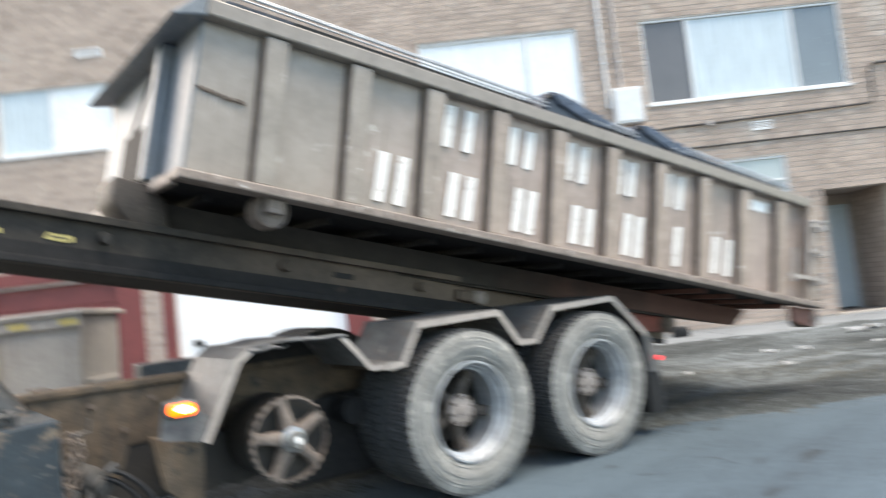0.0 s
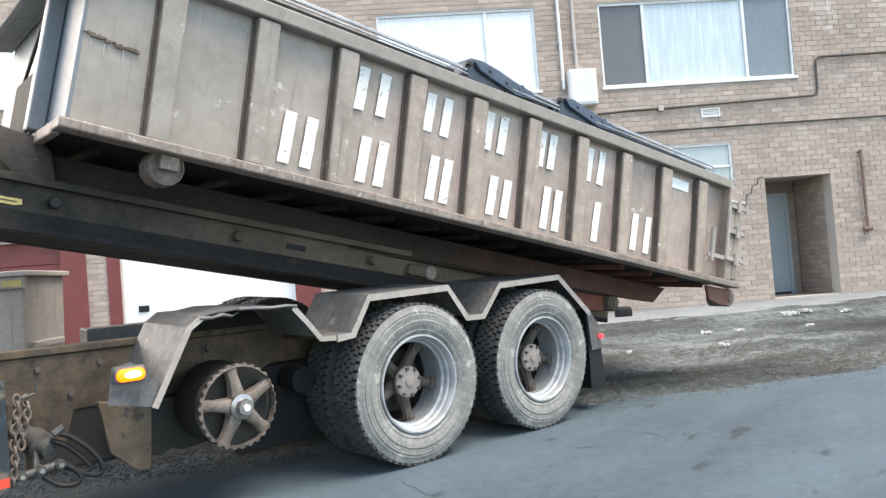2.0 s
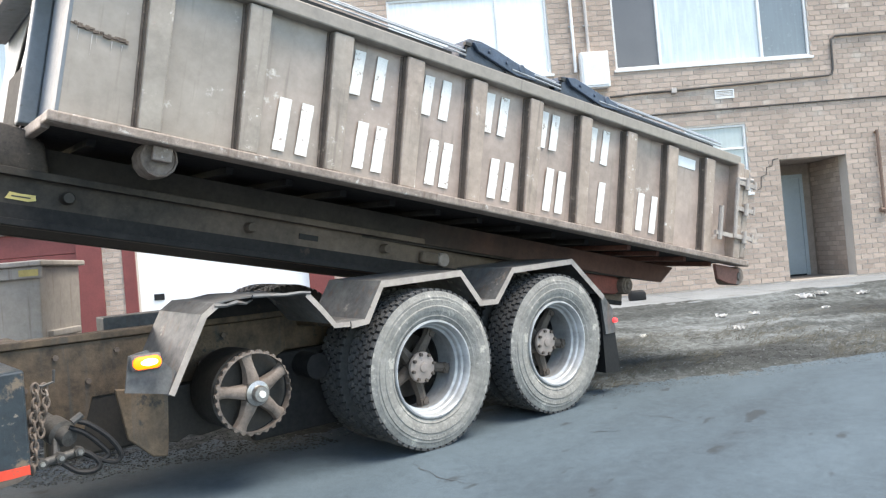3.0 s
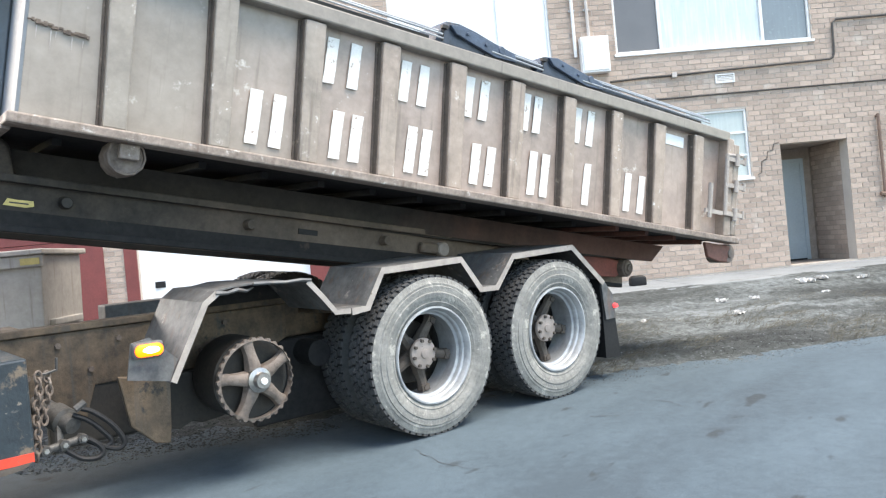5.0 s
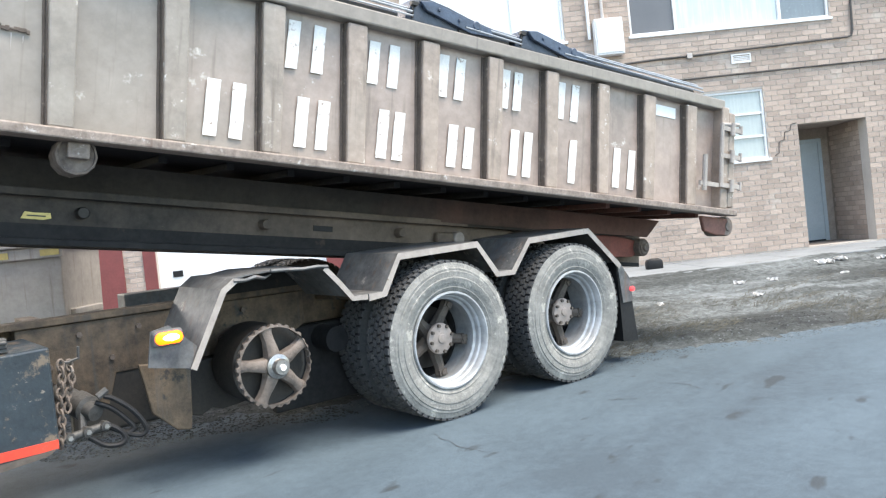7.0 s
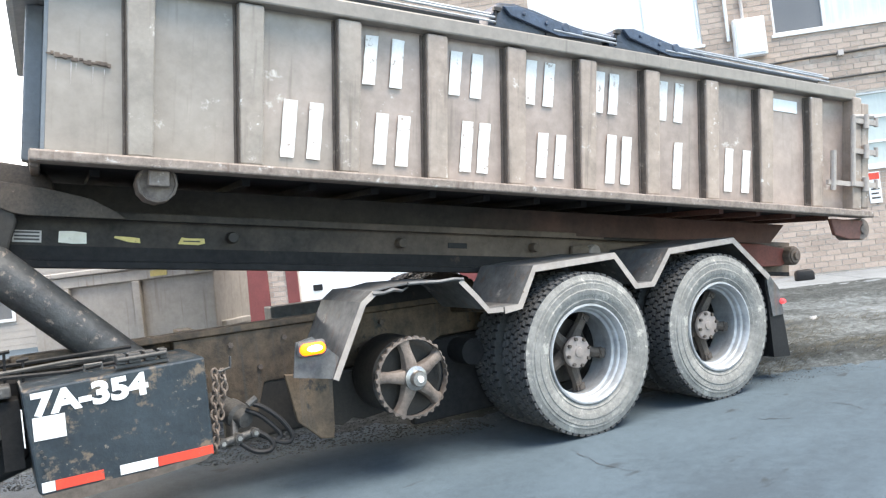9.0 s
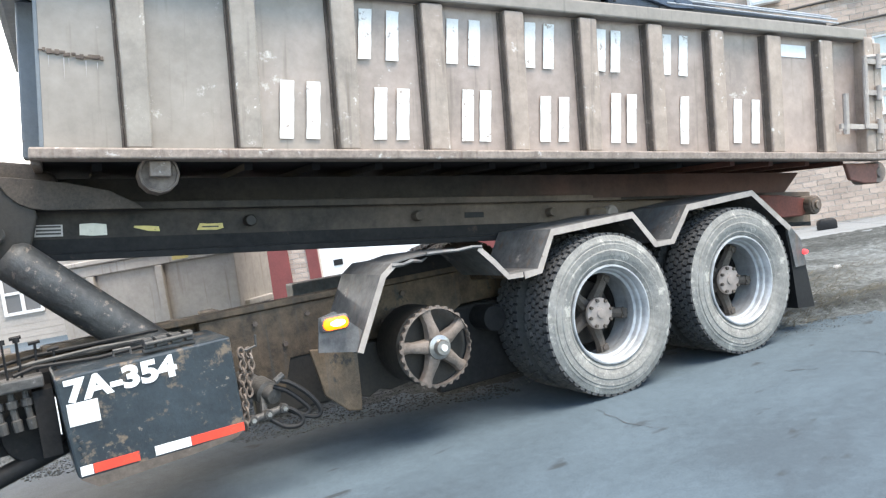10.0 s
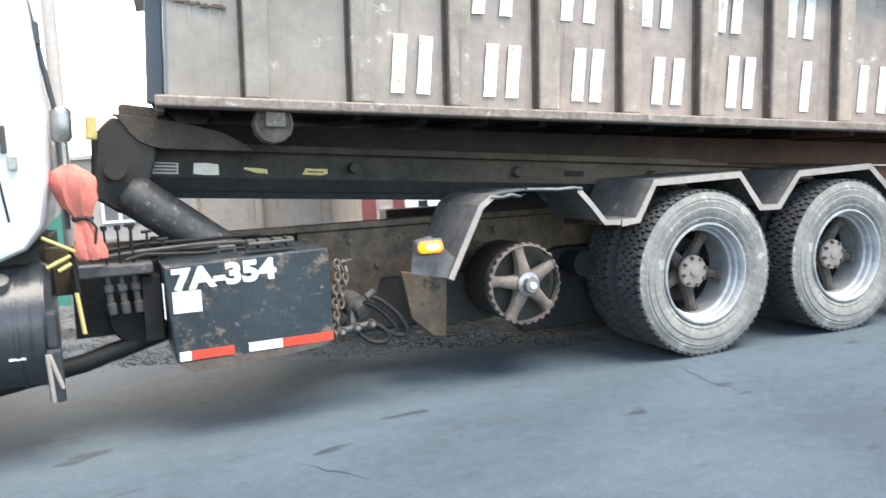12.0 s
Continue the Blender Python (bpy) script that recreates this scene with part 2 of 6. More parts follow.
def ground_material(name, tones, spots, along, stretch, scale, bump, bump_scale, rough=0.92):
    """Earth or road: three tones drawn out along the way of travel, with fine grit and scattered dark spots."""
    m = bpy.data.materials.new(name)
    m.use_nodes = True
    t = m.node_tree
    n, l = t.nodes, t.links
    shader = n["Principled BSDF"]
    co = n.new("ShaderNodeTexCoord").outputs["Object"]
    turn = n.new("ShaderNodeMapping")
    turn.inputs["Rotation"].default_value = (0, 0, radians(-along))
    l.new(co, turn.inputs["Vector"])
    drawn = n.new("ShaderNodeMapping")
    drawn.inputs["Scale"].default_value = (1.0 / stretch, 1.0, 1.0)
    l.new(turn.outputs[0], drawn.inputs["Vector"])

    def tex(vec, s, detail, rough_):
        x = n.new("ShaderNodeTexNoise")
        x.inputs["Scale"].default_value, x.inputs["Detail"].default_value, x.inputs["Roughness"].default_value = s, detail, rough_
        l.new(vec, x.inputs["Vector"])
        return x.outputs["Fac"]

    def blend(a, b, fb):
        x = n.new("ShaderNodeMix")
        x.inputs[0].default_value = fb
        l.new(a, x.inputs[2])
        l.new(b, x.inputs[3])
        return x.outputs[0]

    broad = blend(tex(drawn.outputs[0], scale, 9, 0.62), tex(co, scale * 14, 6, 0.7), 0.32)
    ramp = n.new("ShaderNodeValToRGB")
    e = ramp.color_ramp.elements
    e[0].position, e[1].position = 0.40, 0.61
    e[0].color, e[1].color = (*tones[0], 1), (*tones[2], 1)
    mid = e.new(0.49)
    mid.color = (*tones[1], 1)
    l.new(broad, ramp.inputs[0])
    spot = n.new("ShaderNodeMapRange")
    spot.inputs[1].default_value, spot.inputs[2].default_value = 0.66, 0.72
    l.new(tex(drawn.outputs[0], scale * 5.5, 4, 0.5), spot.inputs[0])
    mix = n.new("ShaderNodeMix")
    mix.data_type = "RGBA"
    l.new(spot.outputs[0], mix.inputs[0])
    l.new(ramp.outputs[0], mix.inputs[6])
    mix.inputs[7].default_value = (*spots, 1)
    grit = n.new("ShaderNodeMix")
    grit.data_type, grit.blend_type = "RGBA", "MULTIPLY"
    grit.inputs[0].default_value = 0.55
    fine = n.new("ShaderNodeMapRange")
    fine.inputs[1].default_value, fine.inputs[2].default_value, fine.inputs[3].default_value, fine.inputs[4].default_value = 0.3, 0.7, 0.5, 1.5
    l.new(tex(co, bump_scale, 3, 0.8), fine.inputs[0])
    l.new(mix.outputs[2], grit.inputs[6])
    l.new(fine.outputs[0], grit.inputs[7])
    l.new(grit.outputs[2], shader.inputs["Base Color"])
    shader.inputs["Roughness"].default_value = rough
    b = n.new("ShaderNodeBump")
    b.inputs["Strength"].default_value, b.inputs["Distance"].default_value = bump, 0.012
    l.new(tex(co, bump_scale, 6, 0.7), b.inputs["Height"])
    l.new(b.outputs[0], shader.inputs["Normal"])
    return m


ASPHALT = ground_material("grey_asphalt", ((0.039, 0.057, 0.072), (0.051, 0.075, 0.094), (0.066, 0.095, 0.118)), (0.025, 0.034, 0.041), 12, 2.2, 0.9, 0.35, 130, 0.82)
DIRT = ground_material("dry_verge_dirt", ((0.014, 0.016, 0.016), (0.041, 0.046, 0.045), (0.145, 0.160, 0.165)), (0.010, 0.011, 0.011), -24, 3.2, 0.9, 1.0, 34, 0.95)
STRAW = material("dead_grass", (0.10, 0.095, 0.075), (0.035, 0.034, 0.028), 0.9, grain=8, blotch=1.5, bump=0)
CONCRETE = material("pale_concrete", (0.22, 0.235, 0.245), (0.13, 0.14, 0.147), 0.85, grain=40, blotch=1.5, bump=0.3, wear=(0.12, 0.112, 0.10), wear_amount=0.55, wear_scale=2.2)
MORTAR = material("mortar", (0.50, 0.445, 0.395), (0.38, 0.335, 0.295), 0.95, grain=60, blotch=2, bump=0.3)
BRICK = material("tan_brick", (0.465, 0.370, 0.310), (0.320, 0.246, 0.203), 0.9, grain=40, blotch=0.8, bump=0.4, spread=0.16, wear=(0.46, 0.395, 0.345), wear_amount=0.62, wear_scale=0.9)
WHITE_FRAME = material("white_window_frame", (0.74, 0.74, 0.73), (0.60, 0.60, 0.60), 0.5, grain=40, blotch=5)
DARK_ROOM = material("grey_screened_pane", (0.14, 0.135, 0.14), (0.10, 0.10, 0.105), 0.3, grain=40, blotch=1, bump=0)
DOOR_BLUE = material("pale_blue_door_paint", (0.37, 0.43, 0.465), (0.30, 0.35, 0.38), 0.5, grain=30, blotch=2)
DARK_RED = material("dark_red_trim_paint", (0.20, 0.045, 0.04), (0.13, 0.03, 0.028), 0.6, grain=30, blotch=3)
GARAGE_WHITE = material("white_garage_paint", (0.86, 0.86, 0.86), (0.78, 0.78, 0.78), 0.5, grain=20, blotch=2)
DUMPSTER = material("faded_brown_dumpster_paint", (0.44, 0.405, 0.37), (0.31, 0.285, 0.26), 0.65, grain=20, blotch=3, wear=(0.36, 0.32, 0.28), wear_amount=0.35, streak=(0.17, 0.13, 0.10), streak_amount=0.35)
SIDING = material("beige_siding", (0.42, 0.38, 0.35), (0.34, 0.31, 0.28), 0.8, grain=20, blotch=2)
CABLE = material("dark_cable", (0.07, 0.065, 0.06), (0.04, 0.036, 0.034), 0.7)
PIPE = material("painted_conduit", (0.50, 0.46, 0.43), (0.38, 0.34, 0.32), 0.6)
RUSTY_PIPE = material("rusty_pipe", (0.20, 0.13, 0.10), (0.12, 0.08, 0.06), 0.8)
GREEN = material("teal_paint", (0.05, 0.24, 0.20), (0.03, 0.16, 0.14), 0.6)
LITTER = material("white_paper", (0.75, 0.75, 0.75), (0.6, 0.6, 0.6), 0.8, grain=30)
PANE = glass("window_glass", (0.05, 0.055, 0.06))


# ---- mesh helpers ----
def box(bm, x0, x1, y0, y1, z0, z1, m=None):
    """A box between two corners, turned by m."""
    vs = [Vector((x, y, z)) for x in (x0, x1) for y in (y0, y1) for z in (z0, z1)]
    vs = [bm.verts.new(m @ v if m else v) for v in vs]
    for f in ((0, 1, 3, 2), (4, 6, 7, 5), (0, 4, 5, 1), (2, 3, 7, 6), (0, 2, 6, 4), (1, 5, 7, 3)):
        bm.faces.new([vs[i] for i in f])
    return bm


def prism(bm, outline, y0, y1):
    """An outline in x and z, drawn out along y."""
    a = [bm.verts.new((x, y0, z)) for x, z in outline]
    b = [bm.verts.new((x, y1, z)) for x, z in outline]
    bm.faces.new(a)
    bm.faces.new(b[::-1])
    k = len(a)
    for i in range(k):
        bm.faces.new((a[i], b[i], b[(i + 1) % k], a[(i + 1) % k]))
    return bm


def band(path, thick):
    """The outline of a strip of that thickness that runs below a path of x and z."""
    low = []
    for i, (x, z) in enumerate(path):
        p, q = path[max(0, i - 1)], path[min(len(path) - 1, i + 1)]
        dx, dz = q[0] - p[0], q[1] - p[1]
        s = math.hypot(dx, dz)
        low.append((x + dz / s * thick, z - dx / s * thick))
    return list(path) + low[::-1]


def tube(bm, points, radius, seg=10, radii=None):
    """A round bar along points, with closed ends."""
    points = [Vector(p) for p in points]
    rings = []
    for i, p in enumerate(points):
        way = (points[min(i + 1, len(points) - 1)] - points[max(i - 1, 0)]).normalized()
        side = way.orthogonal().normalized() if i == 0 else (side - way * side.dot(way)).normalized()
        up = way.cross(side)
        r = radii[i] if radii else radius
        rings.append([bm.verts.new(p + r * (math.cos(a) * side + math.sin(a) * up)) for a in (2 * math.pi * k / seg for k in range(seg))])
    for a, b in zip(rings, rings[1:]):
        for k in range(seg):
            bm.faces.new((a[k], a[(k + 1) % seg], b[(k + 1) % seg], b[k]))
    bm.faces.new(rings[0][::-1])
    bm.faces.new(rings[-1])
    return bm


def lathe(bm, profile, centre=(0, 0, 0), seg=40, closed=True):
    """A profile of radius and y, turned about the y axis through centre."""
    cx, cy, cz = centre
    rings = [[bm.verts.new((cx + r * math.cos(a), cy + y, cz + r * math.sin(a))) for a in (2 * math.pi * k / seg for k in range(seg))] for r, y in profile]
    pairs = list(zip(rings, rings[1:])) + ([(rings[-1], rings[0])] if closed else [])
    for a, b in pairs:
        for k in range(seg):
            bm.faces.new((a[k], a[(k + 1) % seg], b[(k + 1) % seg], b[k]))
    if not closed:
        for ring in (rings[0], rings[-1]):
            bm.faces.new(ring)
    return bm


def part(name, bm, mat, parent=None, label="", bevel=0.0, smooth=False, at=None):
    """One mesh object of that bmesh, under a parent."""
    bmesh.ops.recalc_face_normals(bm, faces=bm.faces)
    if bevel:
        sharp = [e for e in bm.edges if len(e.link_faces) == 2 and e.calc_face_angle(0) > 0.6]
        bmesh.ops.bevel(bm, geom=sharp, offset=bevel, segments=2, affect="EDGES", profile=0.5, clamp_overlap=True)
    me = bpy.data.meshes.new(name)
    bm.to_mesh(me)
    bm.free()
    me.materials.append(mat)
    if smooth:
        me.shade_smooth()
        me.set_sharp_from_angle(angle=radians(38))
    ob = new(name, me)
    if at is not None:
        ob.matrix_basis = at
    if parent:
        ob.parent = parent
    if label:
        tagged(ob, label)
    return ob


def text_mesh(words, size, depth=0.002):
    """A mesh of raised letters, x to the right and z up, facing -y."""
    cu = bpy.data.curves.new("lettering", "FONT")
    cu.body, cu.size, cu.extrude, cu.offset = words, size, depth, size * 0.046
    ob = bpy.data.objects.new("lettering", cu)
    scene.collection.objects.link(ob)
    me = bpy.data.meshes.new_from_object(ob.evaluated_get(bpy.context.evaluated_depsgraph_get()))
    bpy.data.objects.remove(ob)
    me.transform(Matrix.Rotation(radians(90), 4, "X"))
    return me


B = bmesh.new


def flowing(points, k=5):
    """A smooth line through points."""
    pts = [Vector(p) for p in points]
    pts = [2 * pts[0] - pts[1], *pts, 2 * pts[-1] - pts[-2]]
    line = []
    for a, b, c, d in zip(pts, pts[1:], pts[2:], pts[3:]):
        for i in range(k):
            t = i / k
            line.append(0.5 * (2 * b + (c - a) * t + (2 * a - 5 * b + 4 * c - d) * t * t + (3 * b - a - 3 * c + d) * t ** 3))
    return line + [pts[-2]]


# ---- ground ----
def ground_height(x, y):
    """The road's cross slope, levelling out far off."""
    s = math.tan(radians(2.8))
    near = max(-9.0, min(4.4, y))
    return s * near + GROUND / math.cos(radians(2.8))


def sheet(name, xs, ys, height, mat, keep=lambda x, y: True):
    bm = B()
    grid = [[bm.verts.new((x, y, height(x, y))) for y in ys] for x in xs]
    for i in range(len(xs) - 1):
        for j in range(len(ys) - 1):
            if keep((xs[i] + xs[i + 1]) / 2, (ys[j] + ys[j + 1]) / 2):
                bm.faces.new((grid[i][j], grid[i + 1][j], grid[i + 1][j + 1], grid[i][j + 1]))
    return part(name, bm, mat, smooth=True)


def steps(lo, hi, k):
    return [lo + (hi - lo) * i / k for i in range(k + 1)]


far = [-900, -400, -150, -60]
ground = sheet("ground", far + steps(-25, 30, 55) + [60, 150, 400, 900], far + [-25, -14] + steps(-9, 4.4, 20) + [8, 20, 60, 150, 400, 900], ground_height, ASPHALT)
tagged(ground, "grey worn asphalt road with patches and fine cracks", "road", kind="structure")


CRACK = material("dark_crack_filler", (0.045, 0.048, 0.052), (0.03, 0.032, 0.035), 0.9)


def crack(points, width, seed):
    """A thin jagged crack in the asphalt along points of the sloping road."""
    rnd = random.Random(seed)
    line = []
    for (x0, y0), (x1, y1) in zip(points, points[1:]):
        for k in range(8):
            f = k / 8
            line.append((x0 + (x1 - x0) * f + rnd.uniform(-0.014, 0.014), y0 + (y1 - y0) * f + rnd.uniform(-0.014, 0.014)))
    bm = B()
    last = None
    for i, (x, y) in enumerate(line):
        a, b = line[max(i - 1, 0)], line[min(i + 1, len(line) - 1)]
        dx, dy = b[0] - a[0], b[1] - a[1]
        s = math.hypot(dx, dy) or 1
        w = width * rnd.uniform(0.2, 1.0) * math.sin(math.pi * (i + 0.6) / (len(line) + 0.2))
        pair = [bm.verts.new((x - dy / s * w, y + dx / s * w, ground_height(x, y) + 0.003)), bm.verts.new((x + dy / s * w, y - dx / s * w, ground_height(x, y) + 0.003))]
        if last:
            bm.faces.new((last[0], last[1], pair[1], pair[0]))
        last = pair
    part("crack", bm, CRACK, ground)


crack([(1.62, -0.56), (1.69, -0.80), (1.61, -1.05)], 0.005, 1)
crack([(1.00, -0.60), (1.18, -0.78)], 0.012, 2)
crack([(-0.30, -0.15), (-0.40, -0.52), (-0.33, -0.9)], 0.005, 3)
crack([(-2.9, -0.55), (-2.6, -0.95)], 0.005, 5)

def edge_y(x):
    """The broken edge of the asphalt."""
    return 0.92 - 0.40 * x + 0.14 * noise.noise((x * 1.3, 0, 0)) + 0.10 * noise.noise((x * 4, 3, 0)) + 0.06 * noise.noise((x * 13, 6, 0))


def verge_height(x, y):
    d = max(0.0, min(1.0, (y - edge_y(x)) / 0.6))
    lump = 0.06 * noise.noise((x * 0.9, y * 0.9, 0)) + 0.03 * noise.noise((x * 1.2 + y * 2.6, y * 4 - x * 0.8, 5)) + 0.05 * noise.noise((0.9 * (0.92 * x - 0.39 * y), 4.2 * (0.39 * x + 0.92 * y), 2)) + 0.026 * noise.noise((x * 7 + 2 * y, y * 9, 9)) + 0.014 * noise.noise((x * 19, y * 19, 4))
    h = ground_height(x, y) - 0.02 + d * (0.06 + lump)
    # the dirt climbs to the pavement and spills over its edge
    u = 0.788 * x - 0.616 * y
    over = 0.616 * x + 0.788 * y - (9.70 - (4.05 - 0.17 * (u + 6) if u > 1 else 3.0))
    rise = max(0.0, min(1.0, (over + 1.3) / 1.3))
    spill = 0.222 + 0.5 * lump - 0.10 * max(0.0, over) / 0.5
    h = h + (spill - h) * rise * rise * (3 - 2 * rise)
    return max(h, ground_height(x, y) + 0.012 * d - 0.008 + 0.2 * abs(lump))


verge = sheet("verge", steps(-14, 22, 540), steps(-9, 13, 340), verge_height, DIRT, lambda x, y: y > edge_y(x) and 0.616 * x + 0.788 * y < 9.75)
tagged(verge, "dry lumpy dirt verge with gravel beside the road", "dirt", kind="structure")

# ---- brick building ----
# Its own space: x along the front, y into the building, z up.
FRONT = Matrix.Translation((0.6157 * 9.70, 0.788 * 9.70, 0)) @ Matrix.Rotation(radians(-38), 4, "Z")
BASE = 0.25

bm = B()
for i in range(14):
    u0 = -6 + i * 1.55
    wide = 4.05 - 0.17 * (u0 + 6) if u0 > 1 else 3.0
    box(bm, u0, u0 + 1.535, -wide, 0.0, -0.4, BASE - 0.035)
pavement = part("pavement", bm, CONCRETE, bevel=0.012, at=FRONT)
tagged(pavement, "pale cracked concrete pavement along the brick building", "pavement", kind="structure")

OPENINGS = [  # u0, u1, z0, z1
    (4.48, 8.45, 4.70, 6.38), (0.07, 3.20, 4.72, 6.38), (5.74, 6.98, 2.07, 3.44), (7.60, 8.98, BASE, 2.67),
    (-5.08, -1.85, BASE, 2.75), (-8.6, -6.16, BASE, 2.45), (-8.2, -5.97, 5.02, 6.33),
]
U0, U1, ROOF = -9.4, 15.0, 9.6


def solid(u, z):
    return not any(a < u < b and c < z < d for a, b, c, d in OPENINGS)


def wall_cells(bm, us, zs, y0, y1):
    for i in range(len(us) - 1):
        for j in range(len(zs) - 1):
            if solid((us[i] + us[i + 1]) / 2, (zs[j] + zs[j + 1]) / 2):
                box(bm, us[i], us[i + 1], y0, y1, zs[j], zs[j + 1])


us = sorted({U0, U1, *(o[0] for o in OPENINGS), *(o[1] for o in OPENINGS)})
zs = sorted({-0.3, ROOF, *(o[2] for o in OPENINGS), *(o[3] for o in OPENINGS)})
bm = B()
wall_cells(bm, us, zs, 0.012, 0.30)
bmesh.ops.remove_doubles(bm, verts=bm.verts, dist=0.0005)
wall = part("wall_front", bm, MORTAR, at=FRONT)
tagged(wall, "tan brick wall of an old workshop building", "brick wall", kind="structure")
bm = B()
box(bm, U0, U0 + 0.3, 0.302, 10, -0.3, ROOF)
box(bm, U1 - 0.3, U1, 0.302, 10, -0.3, ROOF)
box(bm, U0, U1, 10.002, 10.3, -0.3, ROOF)
tagged(part("wall_back", bm, BRICK, at=FRONT), "plain brick side and back walls of the workshop", "brick wall", kind="structure")
bm = B()
box(bm, U0 - 0.15, U1 + 0.15, -0.12, 10.45, ROOF + 0.003, ROOF + 0.35)
tagged(part("roof", bm, CONCRETE, at=FRONT), "flat roof with a concrete parapet edge", "roof", kind="structure")


def window(name, u0, u1, z0, z1, splits, panes, label, rails=()):
    """A framed window: panes holds one material for each light from one side to the other."""
    bm = B()
    f = 0.045
    box(bm, u0, u1, 0.03, 0.12, z0, z0 + f)
    box(bm, u0, u1, 0.03, 0.12, z1 - f, z1)
    for u in (u0, u1 - f):
        box(bm, u, u + f, 0.032, 0.118, z0 + f, z1 - f)
    for u in splits:
        box(bm, u - 0.03, u + 0.03, 0.034, 0.116, z0 + f, z1 - f)
    for z in rails:
        box(bm, u0 + f, u1 - f, 0.036, 0.114, z - 0.022, z + 0.022)
    top = part(name, bm, WHITE_FRAME, at=FRONT, bevel=0.006)
    tagged(top, label, "window", kind="structure")
    bm = B()
    box(bm, u0 - 0.04, u1 + 0.04, -0.035, 0.10, z0 - 0.055, z0 - 0.003)
    part("sill", bm, WHITE_FRAME, top, bevel=0.006)
    edges = [u0 + f, *splits, u1 - f]
    for a, b, mat in zip(edges, edges[1:], panes):
        bm = B()
        box(bm, a, b, 0.075, 0.082, z0 + f, z1 - f)
        part("pane", bm, PANE if mat is None else mat, top)
    return top


def sheer(name, colour, rough, folds=1.0):
    """Glass with a bright blind close behind it."""
    return material(name, colour, tuple(c * 0.82 for c in colour), rough, grain=10, blotch=1.2, bump=0.0, coat=0.6, streak=tuple(min(0.85, c * folds) for c in colour), streak_amount=0.8)


BLIND_PANE = sheer("glazed_white_blind", (0.80, 0.82, 0.82), 0.35)
CURTAIN_PANE = sheer("glazed_pale_curtain", (0.50, 0.565, 0.59), 0.3, 1.12)
BLUE_PANE = sheer("glazed_blue_grey_pane", (0.15, 0.175, 0.19), 0.25)
SMALL_PANE = sheer("glazed_frosted_pane", (0.40, 0.45, 0.45), 0.3)
window("window_1", 4.48, 8.45, 4.70, 6.38, [5.40, 7.47], [DARK_ROOM, CURTAIN_PANE, BLUE_PANE], "wide white-framed window with pale curtain between dark screens")
window("window_2", 0.07, 3.20, 4.72, 6.38, [2.21], [BLIND_PANE, BLIND_PANE], "wide white-framed window with closed white blind")
window("window_3", 5.74, 6.98, 2.07, 3.44, [], [SMALL_PANE], "small white-framed window with three frosted lights", [2.52, 2.97])
window("window_4", -8.2, -5.97, 5.02, 6.33, [-7.16], [CURTAIN_PANE, BLIND_PANE], "white-framed window with pale blind in brick wall")

# entrance recess with its door
bm = B()
box(bm, 8.982, 9.2, 0.302, 1.5, BASE - 0.02, 2.9)
box(bm, 7.38, 7.598, 0.302, 1.5, BASE - 0.02, 2.9)
box(bm, 7.38, 9.2, 1.502, 1.7, BASE - 0.02, 2.9)
box(bm, 7.38, 9.2, 0.302, 1.7, 2.902, 3.0)
box(bm, 7.602, 8.978, 0.302, 1.498, 2.672, 2.9)
box(bm, 7.602, 8.978, 0.02, 1.498, BASE - 0.3, BASE - 0.01)
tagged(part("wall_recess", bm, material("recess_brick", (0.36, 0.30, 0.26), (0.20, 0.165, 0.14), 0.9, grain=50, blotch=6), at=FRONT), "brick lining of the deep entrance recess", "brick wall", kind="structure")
bm = B()
box(bm, 7.75, 8.72, 1.45, 1.495, BASE, 2.36)
door = tagged(part("door_1", bm, DOOR_BLUE, at=FRONT, bevel=0.006), "pale blue-grey steel door closed in the brick recess", "door", kind="structure")
part("door_gap", box(B(), 7.76, 8.71, 1.438, 1.449, BASE - 0.008, BASE + 0.03), BLACK, door)
bm = B()
box(bm, 7.60, 7.748, 1.44, 1.50, BASE, 2.45)
box(bm, 8.722, 8.80, 1.44, 1.50, BASE, 2.45)
box(bm, 7.748, 8.722, 1.44, 1.50, 2.362, 2.45)
part("door_frame", bm, DOOR_BLUE, door)

bm = B()
tube(bm, [(7.58, -0.001, 2.70), (7.47, -0.001, 2.68), (7.44, -0.001, 2.56), (7.33, -0.001, 2.54), (7.31, -0.001, 2.40), (7.20, -0.001, 2.36), (7.18, -0.001, 2.14), (7.10, -0.001, 2.10)], 0.009, 5)
tagged(part("wall_crack", bm, CABLE, wall), "dark stepped crack in the brickwork")

# garage doors
bm = B()
for i in range(5):
    z = BASE + 0.5 * i
    box(bm, -5.08, -1.85, 0.12, 0.17, z + 0.001, z + 0.499)
garage = tagged(part("door_2", bm, GARAGE_WHITE, at=FRONT), "closed white sectional garage door", "garage door", kind="structure")
bm = B()
box(bm, -4.82, -4.63, 0.09, 0.122, 0.98, 1.10)
part("lift_handle", bm, BLACK, garage, bevel=0.006)
bm = B()
box(bm, -1.85, -1.37, -0.03, 0.10, BASE, 2.78)
box(bm, -5.32, -5.082, -0.03, 0.10, BASE, 2.78)
box(bm, -5.32, -1.37, -0.03, 0.10, 2.782, 3.02)
part("door_frame", bm, DARK_RED, garage, "dark red painted door frame", bevel=0.006)
bm = B()
for i in range(5):
    z = BASE + 0.44 * i
    box(bm, -8.6, -6.16, 0.12, 0.17, z + 0.004, z + 0.436)
red_door = tagged(part("door_3", bm, DARK_RED, at=FRONT, bevel=0.008), "closed dark red garage door", "garage door", kind="structure")
bm = B()
box(bm, -6.16, -5.70, -0.03, 0.10, BASE, 2.5)
